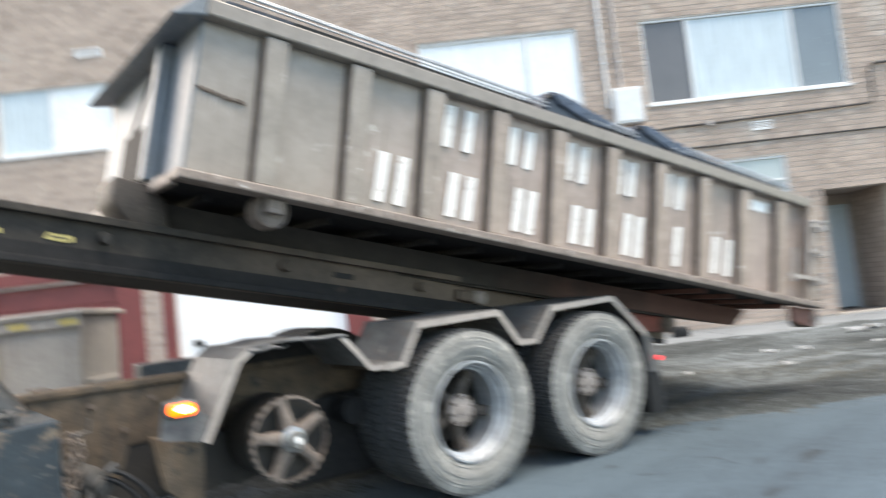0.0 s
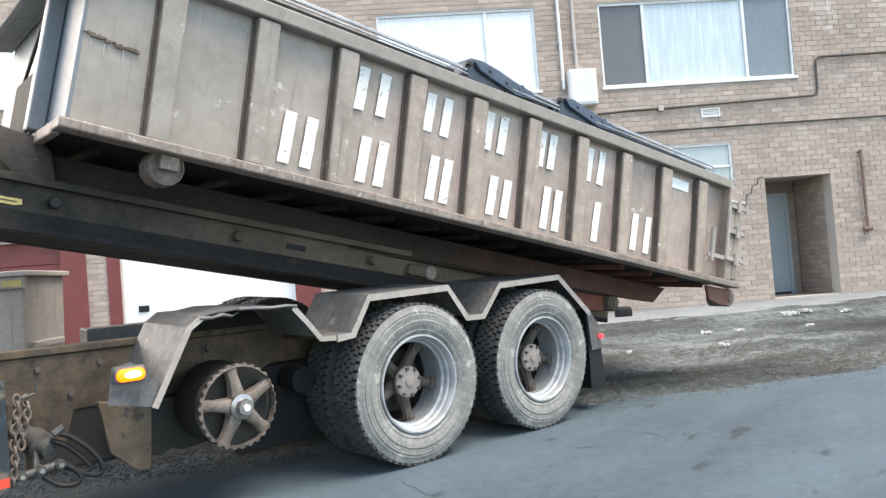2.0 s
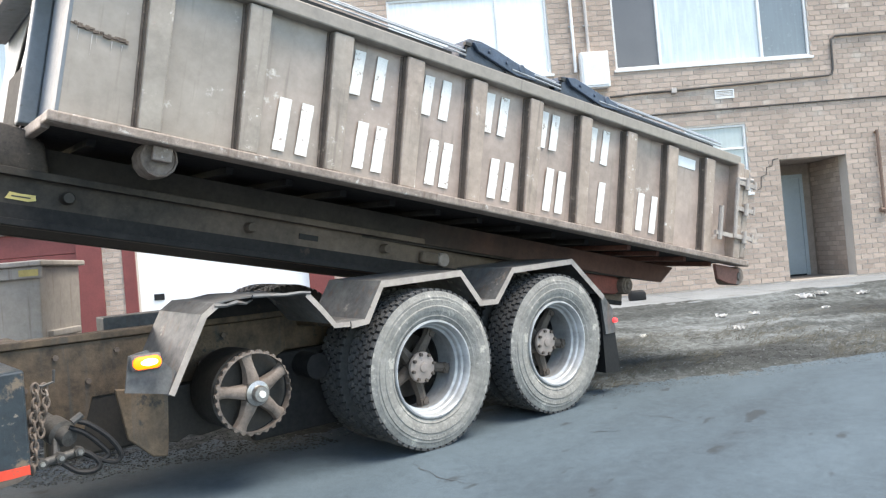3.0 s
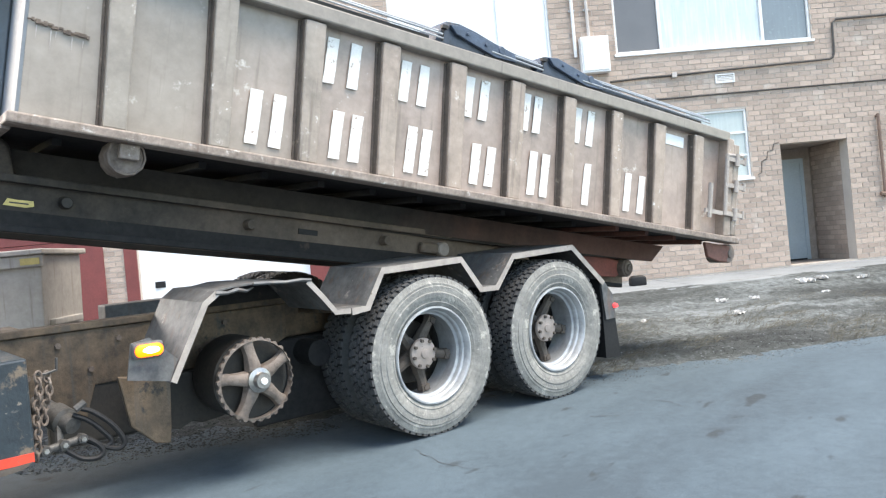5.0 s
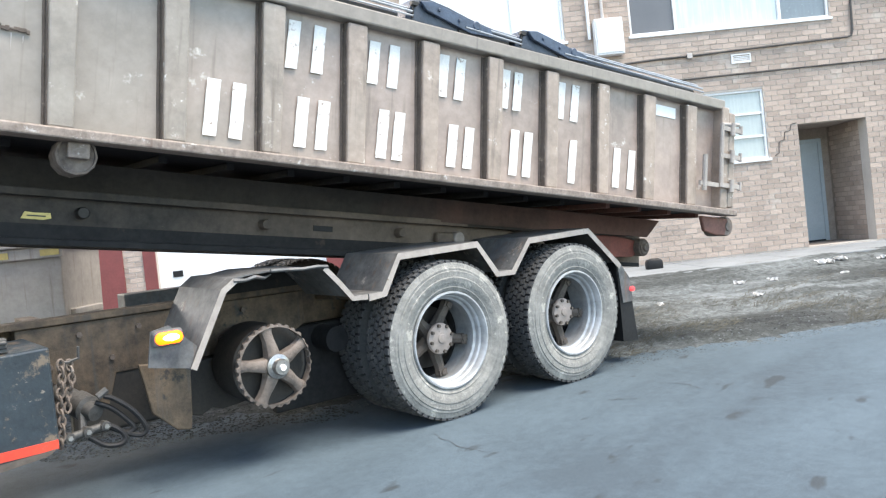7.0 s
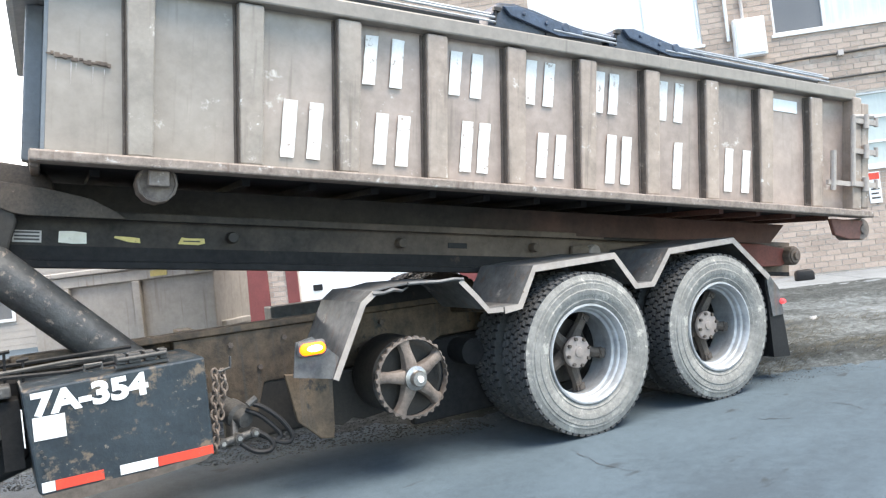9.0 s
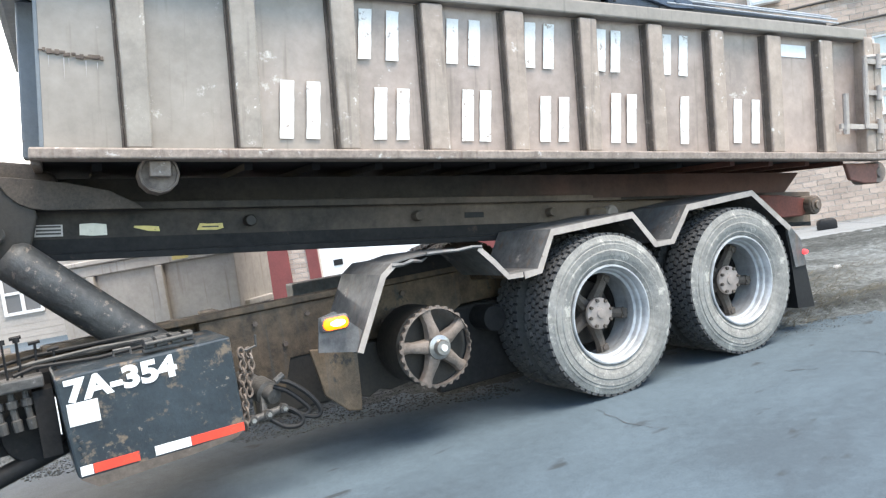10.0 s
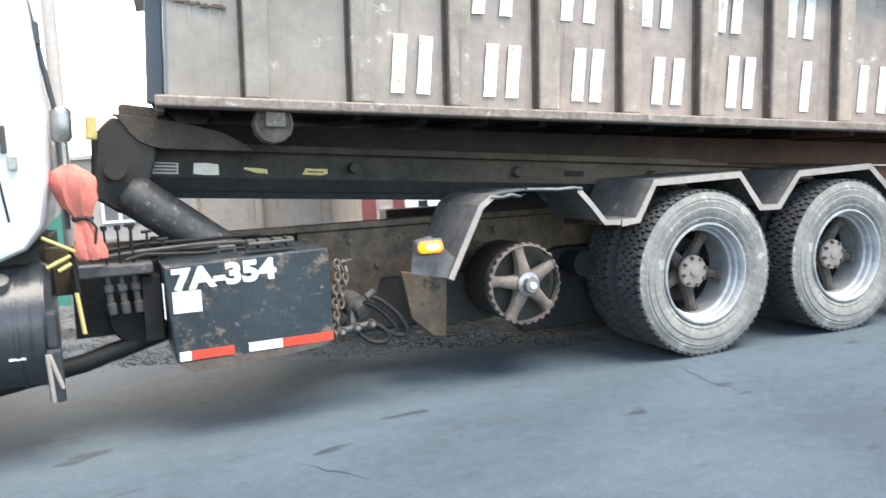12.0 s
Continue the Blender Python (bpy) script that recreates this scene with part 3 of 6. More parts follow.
box(bm, -8.75, -5.70, -0.03, 0.10, 2.502, 2.75)
part("door_frame", bm, DARK_RED, red_door, bevel=0.006)

# fittings on the front
bm = B()
box(bm, 3.74, 4.29, -0.20, 0.0, 4.35, 5.05)
meter = part("meter_box", bm, WHITE_FRAME, at=FRONT, bevel=0.012)
tagged(meter, "white steel meter box fixed to the brick wall", "meter box")
bm = B()
box(bm, 3.77, 4.26, -0.215, -0.201, 4.39, 5.01)
part("cover", bm, WHITE_FRAME, meter, bevel=0.005)
for u, z0, mat, lab in ((3.66, 4.70, WHITE_FRAME, "white conduit running up the brick wall"), (3.95, 5.05, PIPE, "tan conduit running up the brick wall")):
    bm = B()
    tube(bm, [(u, -0.05, z0), (u, -0.05, ROOF - 0.1)], 0.032, 10)
    p = tagged(part("conduit", bm, mat, at=FRONT, smooth=True), lab, "pipe")
    for z in (5.6, 7.0, 8.4):
        bm = B()
        box(bm, u - 0.06, u + 0.06, -0.03, 0.0, z, z + 0.03)
        part("clip", bm, STEEL, p)
bm = B()
tube(bm, [(4.3, -0.03, 4.17), (5.0, -0.03, 4.20), (5.58, -0.03, 4.20), (6.4, -0.03, 4.22), (8.75, -0.03, 4.27), (8.83, -0.03, 4.30), (8.86, -0.03, 4.4), (8.87, -0.03, 4.98),
          (8.95, -0.03, 5.05), (10.4, -0.03, 5.06), (14.8, -0.03, 5.10)], 0.022, 8)
cable = tagged(part("service_cable", bm, CABLE, at=FRONT, smooth=True), "dark service cable clipped along the brick wall", "cable")
bm = B()
box(bm, 5.53, 5.63, -0.07, 0.0, 4.15, 4.25)
part("junction_box", bm, PIPE, cable, bevel=0.006)
bm = B()
tube(bm, [(4.9, -0.014, 3.75), (7.5, -0.014, 3.765), (10.2, -0.014, 3.77), (14.8, -0.014, 3.79)], 0.017, 6)
tagged(part("thin_cable", bm, CABLE, at=FRONT), "thin dark cable along the brick wall", "cable")


def vent(u0, u1, z0, z1):
    bm = B()
    box(bm, u0, u1, -0.02, 0.01, z0, z0 + 0.025)
    box(bm, u0, u1, -0.02, 0.01, z1 - 0.025, z1)
    box(bm, u0, u0 + 0.025, -0.02, 0.01, z0 + 0.025, z1 - 0.025)
    box(bm, u1 - 0.025, u1, -0.02, 0.01, z0 + 0.025, z1 - 0.025)
    top = tagged(part("wall_vent", bm, WHITE_FRAME, at=FRONT), "small white louvred vent in the brick wall", "vent", "wall vents")
    for k in range(4):
        z = z0 + 0.03 + k * (z1 - z0 - 0.06) / 4
        bm = B()
        box(bm, u0 + 0.025, u1 - 0.025, -0.012, 0.008, z, z + (z1 - z0 - 0.06) / 7)
        part("slat", bm, WHITE_FRAME, top)


bm = B()
box(bm, 5.78, 5.99, -0.025, -0.001, 1.40, 1.97)
notice = tagged(part("wall_notice", bm, WHITE_FRAME, at=FRONT, bevel=0.004), "white notice with a red heading on the brick wall", "sign")
part("heading", box(B(), 5.795, 5.975, -0.030, -0.0255, 1.83, 1.95), RED_TAPE, notice)
for k in range(4):
    part("text_bar", box(B(), 5.81, 5.96 - 0.02 * (k % 2), -0.028, -0.0255, 1.48 + 0.08 * k, 1.51 + 0.08 * k), CABLE, notice)
vent(6.41, 6.80, 3.97, 4.15)
vent(-6.62, -6.08, 6.84, 7.0)
bm = B()
tube(bm, [(9.62, -0.06, 3.10), (9.63, -0.06, 1.42)], 0.03, 8)
tube(bm, [(9.54, -0.06, 1.50), (9.72, -0.06, 1.50)], 0.045, 8)
tube(bm, [(9.62, 0.0, 3.06), (9.62, -0.06, 3.06)], 0.03, 8)
tagged(part("standpipe", bm, RUSTY_PIPE, at=FRONT, smooth=True), "rusty pipe standing against the brick wall", "pipe")


# ---- far house beyond the workshop ----
def far_house():
    m = Matrix.Translation((-9.0, 24.0, 0.1)) @ Matrix.Rotation(radians(-18), 4, "Z")
    house = tagged(new("house"), "beige sided house with white-framed windows", "house")
    house.matrix_basis = m
    bm = B()
    box(bm, -7, 9, 0, 8, 0, 2.9)
    part("wall", bm, SIDING, house)
    for k in range(14):
        bm = B()
        prism(bm, [(-7.01, 0.2 * k), (9.01, 0.2 * k), (9.01, 0.2 * k + 0.19), (-7.01, 0.2 * k + 0.19)], -0.03, -0.002)
        part("siding_board", bm, SIDING, house)
    bm = B()
    prism(bm, [(-7.2, 2.903), (9.2, 2.903), (9.2, 3.02), (-7.2, 3.02)], -0.2, 8.2)
    part("roof", bm, SIDING, house)
    for u in (-5.2, -2.6, 0.2, 2.8, 5.6):
        for z in (0.9,):
            bm = B()
            box(bm, u, u + 1.1, -0.06, -0.035, z, z + 1.3)
            w = part("window", bm, DARK_ROOM, house)
            bm = B()
            for a, b, c, d in ((0, 1.1, 0, 0.09), (0, 1.1, 1.21, 1.3), (0, 0.09, 0.09, 1.21), (1.01, 1.1, 0.09, 1.21), (0.5, 0.6, 0.09, 1.21), (0.09, 1.01, 0.6, 0.68)):
                box(bm, u + a, u + b, -0.10, -0.062, z + c, z + d)
            part("frame", bm, WHITE_FRAME, w)


far_house()


# ---- dumpster behind the truck ----
def dumpster():
    top = tagged(new("dumpster"), "faded brown steel dumpster standing beside the building", "dumpster")
    top.matrix_basis = Matrix.Translation((-1.66, 3.0, ground_height(0, 3.3))) @ Matrix.Rotation(radians(-38), 4, "Z") @ Matrix.Translation((1.46, 0, 0))
    bm = B()
    prism(bm, [(-3.25, 0.12), (-1.50, 0.12), (-1.46, 1.40), (-3.29, 1.40)], 0, 0.82)
    part("body", bm, DUMPSTER, top, bevel=0.012)
    for x in (-2.9, -2.2):
        bm = B()
        box(bm, x - 0.035, x + 0.035, -0.05, -0.002, 0.15, 1.295)
        part("rib", bm, DUMPSTER, top, bevel=0.006)
    bm = B()
    box(bm, -3.34, -1.42, -0.06, 0.87, 1.402, 1.45)
    part("lid", bm, DUMPSTER, top, bevel=0.01)
    bm = B()
    box(bm, -1.48, -1.43, 0.10, 0.70, 0.78, 0.84)
    part("end_rail", bm, DUMPSTER, top, bevel=0.01)
    part("drain_slot", box(B(), -1.49, -1.455, 0.06, 0.16, 0.56, 0.74), BLACK, top)
    part("rim", prism(B(), [(-3.32, 1.30), (-1.435, 1.30), (-1.43, 1.40), (-3.325, 1.40)], -0.035, -0.002), DUMPSTER, top, bevel=0.006)
    for x in (-2.05, -1.62):
        bm = B()
        box(bm, x, x + 0.16, -0.041, -0.036, 1.32, 1.375)
        part("sticker", bm, YELLOW, top, "worn yellow sticker")
    for x in (-3.1, -1.65):
        for y in (0.1, 0.7):
            bm = B()
            box(bm, x - 0.06, x + 0.06, y - 0.06, y + 0.06, -0.03, 0.118)
            part("foot", bm, UNDER, top)


dumpster()
bm = B()
tube(bm, [(-4.15, 5.5, 0.1), (-4.15, 5.5, 1.5)], 0.11, 14)
tagged(part("bollard", bm, GREEN, smooth=True), "teal painted steel bollard on the verge", "bollard")

# ---- roll-off truck ----
# Its own space: x towards its tail, y across from the near side, z up from the road's slope.
truck = tagged(new("roll_off_truck"), "dusty brown roll-off hoist truck with white cab, hoist partly raised", "truck")
truck.matrix_basis = TILT
R_TYRE = 0.562


def tyre_mesh():
    """Sidewalls and bead of a tyre, with raised rings and a square shoulder."""
    bm = B()
    prof = [(0.335, 0.035), (0.36, 0.012), (0.372, 0.004), (0.378, 0.007), (0.40, 0.0), (0.408, -0.005), (0.44, -0.008), (0.446, -0.003), (0.485, -0.004), (0.489, 0.002), (0.505, 0.001), (0.510, 0.005),
            (0.532, 0.009), (0.545, 0.014), (0.545, 0.26), (0.50, 0.276), (0.42, 0.282), (0.335, 0.25)]
    lathe(bm, prof, seg=72)
    return bm


def carcass_mesh():
    """The dark floor of the tread grooves."""
    bm = B()
    r = R_TYRE
    lathe(bm, [(0.538, 0.016), (r - 0.012, 0.022), (r - 0.010, 0.13), (r - 0.012, 0.25), (0.530, 0.262)], seg=72)
    return bm


def tread_mesh(seed):
    """Staggered tread blocks round the tyre, with lugs over the shoulder."""
    rnd = random.Random(seed)
    bm = B()
    count = 60
    for k in range(count):
        a = 2 * math.pi * k / count
        for j, y in enumerate((0.078, 0.122, 0.166, 0.210)):
            m = Matrix.Rotation(a + (j % 2) * math.pi / count, 4, "Y") @ Matrix.Translation((0, y, R_TYRE - 0.012)) @ Matrix.Rotation(radians(16 if j % 2 else -16), 4, "Z")
            box(bm, -0.021, 0.021, -0.0175, 0.0175, 0, 0.014 + rnd.uniform(-0.002, 0.001), m)
        for y0, y1 in ((0.014, 0.052), (0.232, 0.262)):
            m = Matrix.Rotation(a + 0.5 * math.pi / count, 4, "Y") @ Matrix.Translation((0, 0, R_TYRE - 0.024))
            box(bm, -0.020, 0.020, y0 + rnd.uniform(0, 0.003), y1, 0, 0.024 + rnd.uniform(-0.003, 0.001), m)
    return bm


def rim_mesh():
    bm = B()
    prof = [(0.337, 0.034), (0.345, 0.020), (0.340, 0.007), (0.330, 0.006), (0.324, 0.016), (0.318, 0.040), (0.316, 0.058), (0.306, 0.064), (0.303, 0.070), (0.302, 0.100), (0.294, 0.106), (0.285, 0.110), (0.284, 0.17), (0.289, 0.178), (0.292, 0.21), (0.292, 0.31),
            (0.300, 0.31), (0.337, 0.10)]
    lathe(bm, prof, seg=56)
    return bm


def hub_mesh():
    """A cast five-spoke hub with a flanged cap."""
    bm = B()
    lathe(bm, [(0.0, 0.118), (0.088, 0.12), (0.095, 0.26), (0.0, 0.26)], seg=24, closed=False)
    for k in range(8):
        a = 2 * math.pi * k / 8 + 0.2
        tube(bm, [(0.095 * math.cos(a), 0.068, 0.095 * math.sin(a)), (0.095 * math.cos(a), 0.12, 0.095 * math.sin(a))], 0.013, 6)
    for k in range(5):
        m = Matrix.Rotation(2 * math.pi * k / 5 + 0.5, 4, "Y")
        pts = [m @ Vector(p) for p in ((0, 0.19, 0.06), (0, 0.185, 0.14), (0, 0.165, 0.22), (0, 0.165, 0.278))]
        tube(bm, pts, 0.04, 8, radii=[0.056, 0.044, 0.037, 0.042])
        p, q = m @ Vector((0, 0.115, 0.256)), m @ Vector((0, 0.16, 0.256))
        tube(bm, [p, q], 0.022, 6)
        box(bm, -0.035, 0.035, 0.125, 0.14, 0.235, 0.280, m)
    return bm


def cap_mesh():
    """The flat cap of the hub with its ring of bolts."""
    bm = B()
    lathe(bm, [(0.0, 0.082), (0.094, 0.083), (0.108, 0.09), (0.112, 0.10), (0.11, 0.114), (0.0, 0.116)], seg=28, closed=False)
    lathe(bm, [(0.0, 0.070), (0.030, 0.072), (0.036, 0.0815), (0.0, 0.0816)], seg=20, closed=False)
    return bm


def wheel(x, y, flip=False):
    """Twin tyres on one spoked hub."""
    m = Matrix.Translation((x, y + (0.05 if flip else -0.05), 0.52)) @ (Matrix.Rotation(math.pi, 4, "Z") if flip else Matrix())
    deep = Matrix.Translation((0, 0.05, 0))
    top = part("wheel", rim_mesh(), RIM, truck, smooth=True, at=m)
    part("tyre", tyre_mesh(), TYRE, top, "grey dusty outer tyre", smooth=True)
    part("carcass", carcass_mesh(), BLACK, top, smooth=True)
    part("tread", tread_mesh(3), TREAD, top)
    inner = Matrix.Translation((0, 0.35, 0))
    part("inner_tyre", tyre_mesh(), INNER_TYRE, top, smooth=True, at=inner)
    part("carcass", carcass_mesh(), BLACK, top, smooth=True, at=inner)
    part("tread", tread_mesh(4), TREAD, top, at=inner)
    part("hub", hub_mesh(), SPOKE, top, "rusty cast spoke hub", smooth=True, at=deep)
    part("hub_cap", cap_mesh(), CAP, top, "pale dusty bolted hub cap", smooth=True, at=deep)
    bm = B()
    lathe(bm, [(0.0, 0.262), (0.225, 0.262), (0.23, 0.27), (0.23, 0.42), (0.0, 0.42)], seg=32, closed=False)
    part("brake_drum", bm, UNDER, top, smooth=True, at=deep)
    return top


for x in (0.035, 1.355):
    wheel(x, 0.0)
    wheel(x, 2.44, True)
    bm = B()
    tube(bm, [(x, 0.3, 0.52), (x, 0.85, 0.52), (x, 1.0, 0.52), (x, 1.44, 0.52), (x, 1.6, 0.52), (x, 2.1, 0.52)], 0.1, 14, radii=[0.09, 0.09, 0.2, 0.2, 0.09, 0.09])
    part("axle", bm, CHASSIS, truck, smooth=True)

# frame rails and cross members
part("frame_rail", box(B(), -6.2, 2.6, 0.72, 0.80, 0.70, 0.975), CHASSIS, truck, bevel=0.008)
part("frame_rail", box(B(), -6.2, 2.6, 1.64, 1.72, 0.60, 0.86), CHASSIS, truck, bevel=0.008)
# Raised stretch of the far rail; grey paints its dusty, sky-lit top.
part("far_deck", box(B(), -1.64, -0.62, 1.60, 1.76, 0.862, 0.995), FENDER, truck, "grey top of the far frame rail", bevel=0.008)
for x in (-3.6, -2.3, -0.8, 0.66, 2.3):
    bm = B()
    box(bm, x - 0.05, x + 0.05, 0.802, 1.638, 0.72, 0.93)
    part("cross_member", bm, CHASSIS, truck)
bm = B()
box(bm, -3.4, -0.4, 0.60, 0.715, 0.955, 0.995)
part("sub_rail", bm, CHASSIS, truck, bevel=0.006)
# side plate between toolbox and fender with bolts
bm = B()
prism(bm, [(-2.56, 0.45), (-2.10, 0.43), (-2.04, 0.62), (-1.60, 0.62), (-1.0, 0.60), (-0.75, 0.72), (-0.75, 0.95), (-2.56, 0.95)], 0.62, 0.715)
plate = part("side_plate", bm, CHASSIS, truck, bevel=0.006)
for i in range(9):
    bm = B()
    x, z = -2.4 + 0.17 * i, (0.88 if i % 2 else 0.72)
    tube(bm, [(x, 0.60, z), (x, 0.625, z)], 0.017, 6)
    part("bolt", bm, HUB, plate)
bm = B()
tube(bm, [(-0.40, 1.22, 0.62), (-3.9, 1.22, 0.72)], 0.07, 12)
part("drive_shaft", bm, UNDER, truck, smooth=True)
for x in (0.66,):
    bm = B()
    prism(bm, [(x - 0.85, 0.50), (x + 0.85, 0.50), (x + 0.3, 0.80), (x - 0.3, 0.80)], 0.62, 0.71)
    part("suspension_beam", bm, UNDER, truck, bevel=0.01)

# Dark box added between the rails to darken the underbody.
bm = B()
box(bm, -0.95, -0.25, 0.78, 1.62, 0.42, 0.90)
part("air_suspension", bm, UNDER, truck, bevel=0.03)
for x in (-0.62, 0.66, 1.95):
    bm = B()
    tube(bm, [(x, 0.70, 0.60), (x, 0.42, 0.60)], 0.09, 16)
    part("brake_chamber", bm, NEAR_BLACK, truck, smooth=True)

# Dark blocks added below the frame, standing in for a shaded gap.
bm = B()
box(bm, -2.30, -1.78, 0.63, 0.714, 0.28, 0.66)
box(bm, -2.2, -1.3, 0.75, 1.6, 0.36, 0.70)
part("torque_box", bm, UNDER, truck, bevel=0.02)

# Black plate added to hide the lit ground and keep this gap dark.
part("axle_hanger", box(B(), -1.02, -0.24, 0.62, 0.70, 0.13, 0.70), NEAR_BLACK, truck, "black backing plate added behind the wheel gap", bevel=0.02)

# lift axle with bare spoked hub
HX, HZ = -1.265, 0.57
def notched_ring():
    """A thin ring with a scalloped edge, battered on its rear side."""
    rnd = random.Random(12)
    bm = B()
    k = 120
    rings = []
    for i in range(k):
        a = 2 * math.pi * i / k
        tooth = 0.006 * (1 if (i // 2) % 2 else -1)
        bent = max(0.0, math.cos(a - 0.1)) ** 3
        ro = 0.252 + tooth - bent * (0.012 + 0.014 * noise.noise((3 * math.cos(a), 6 * math.sin(a), 1))) + rnd.uniform(-0.001, 0.001)
        ri = 0.236 - 0.006 * bent * noise.noise((4 * math.sin(a), 5 * a, 7))
        y0 = 0.098 + 0.010 * bent * noise.noise((6 * a, 0, 3))
        rings.append([bm.verts.new((HX + r * math.cos(a), y, HZ + r * math.sin(a))) for r, y in ((ri, y0), (ro, y0 + 0.004), (ro, y0 + 0.028), (ri + 0.004, y0 + 0.06))])
    for p, q in zip(rings, rings[1:] + rings[:1]):
        for n in range(4):
            bm.faces.new((p[n], q[n], q[(n + 1) % 4], p[(n + 1) % 4]))
    return bm


axle_hub = part("spoke_wheel", notched_ring(), CAST, truck, "rusty five-spoke hub carrying no tyre")
for k in range(5):
    m = Matrix.Translation((HX, 0, HZ)) @ Matrix.Rotation(2 * math.pi * k / 5 - 0.17, 4, "Y")
    bm = B()
    rows_ = []
    for z, y, w, d in ((0.04, 0.085, 0.052, 0.07), (0.10, 0.080, 0.042, 0.065), (0.16, 0.090, 0.034, 0.055), (0.205, 0.102, 0.036, 0.05), (0.238, 0.106, 0.047, 0.045)):
        rows_.append([bm.verts.new(m @ Vector(p)) for p in ((-w, y + d, z), (-w * 0.85, y + 0.012, z), (-w * 0.45, y, z), (w * 0.45, y, z), (w * 0.85, y + 0.012, z), (w, y + d, z))])
    for p, q in zip(rows_, rows_[1:]):
        for n in range(6):
            bm.faces.new((p[n], p[(n + 1) % 6], q[(n + 1) % 6], q[n]))
    bm.faces.new(rows_[0])
    bm.faces.new(rows_[-1])
    part("spoke", bm, CAST, axle_hub, smooth=True)
bm = B()
lathe(bm, [(0.0, 0.02), (0.045, 0.02), (0.05, 0.03), (0.05, 0.06), (0.075, 0.07), (0.078, 0.16), (0.0, 0.16)], (HX, 0, HZ), 24, closed=False)
part("hub_cap", bm, STEEL, axle_hub, smooth=True)
# White disc paints the glint on the polished axle end.
bm = B()
tube(bm, [(HX, 0.008, HZ), (HX, 0.021, HZ)], 0.02, 12)
part("axle_end", bm, WHITE_CLEAN, axle_hub, "polished axle end with its glint painted white")
bm = B()
lathe(bm, [(0.0, 0.185), (0.245, 0.185), (0.25, 0.20), (0.25, 0.46), (0.0, 0.46)], (HX, 0, HZ), 36, closed=False)
part("brake_drum", bm, UNDER, axle_hub, smooth=True)
bm = B()
tube(bm, [(HX, 0.46, HZ), (HX, 2.0, HZ)], 0.075, 12)
part("axle", bm, CHASSIS, truck, smooth=True)
bm = B()
prism(bm, [(-2.02, 0.70), (-1.72, 0.655), (-1.735, 0.35), (-1.745, 0.262), (-1.83, 0.28), (-1.965, 0.405)], 0.285, 0.315)
part("hanger_bracket", bm, CHASSIS, truck, "dented brown hanger plate", bevel=0.008)
bm = B()
prism(bm, [(-1.80, 0.62), (-1.20, 0.62), (-1.30, 0.30), (-1.45, 0.285), (-1.52, 0.31), (-1.60, 0.275), (-1.68, 0.30), (-1.78, 0.33)], 0.50, 0.60)
part("axle_beam", bm, UNDER, truck, bevel=0.008)

# fenders
def fender(path, thick, y0, y1, name, mat=FENDER, lip=0.046):
    bm = B()
    prism(bm, band(path, 0.008), y0 + 0.004, y1)
    f = part(name, bm, mat, truck)
    bm = B()
    prism(bm, band(path, lip), y0, y0 + 0.0038)
    part("lip", bm, LIP, f, "pale worn fender lip")
    return f


fender([(-0.62, 0.93), (-0.51, 0.932), (-0.36, 1.17), (0.365, 1.187), (0.56, 0.945), (0.70, 0.942), (0.90, 1.167), (1.62, 1.187), (2.03, 0.84)], 0.01, -0.01, 0.62, "tandem_fender")
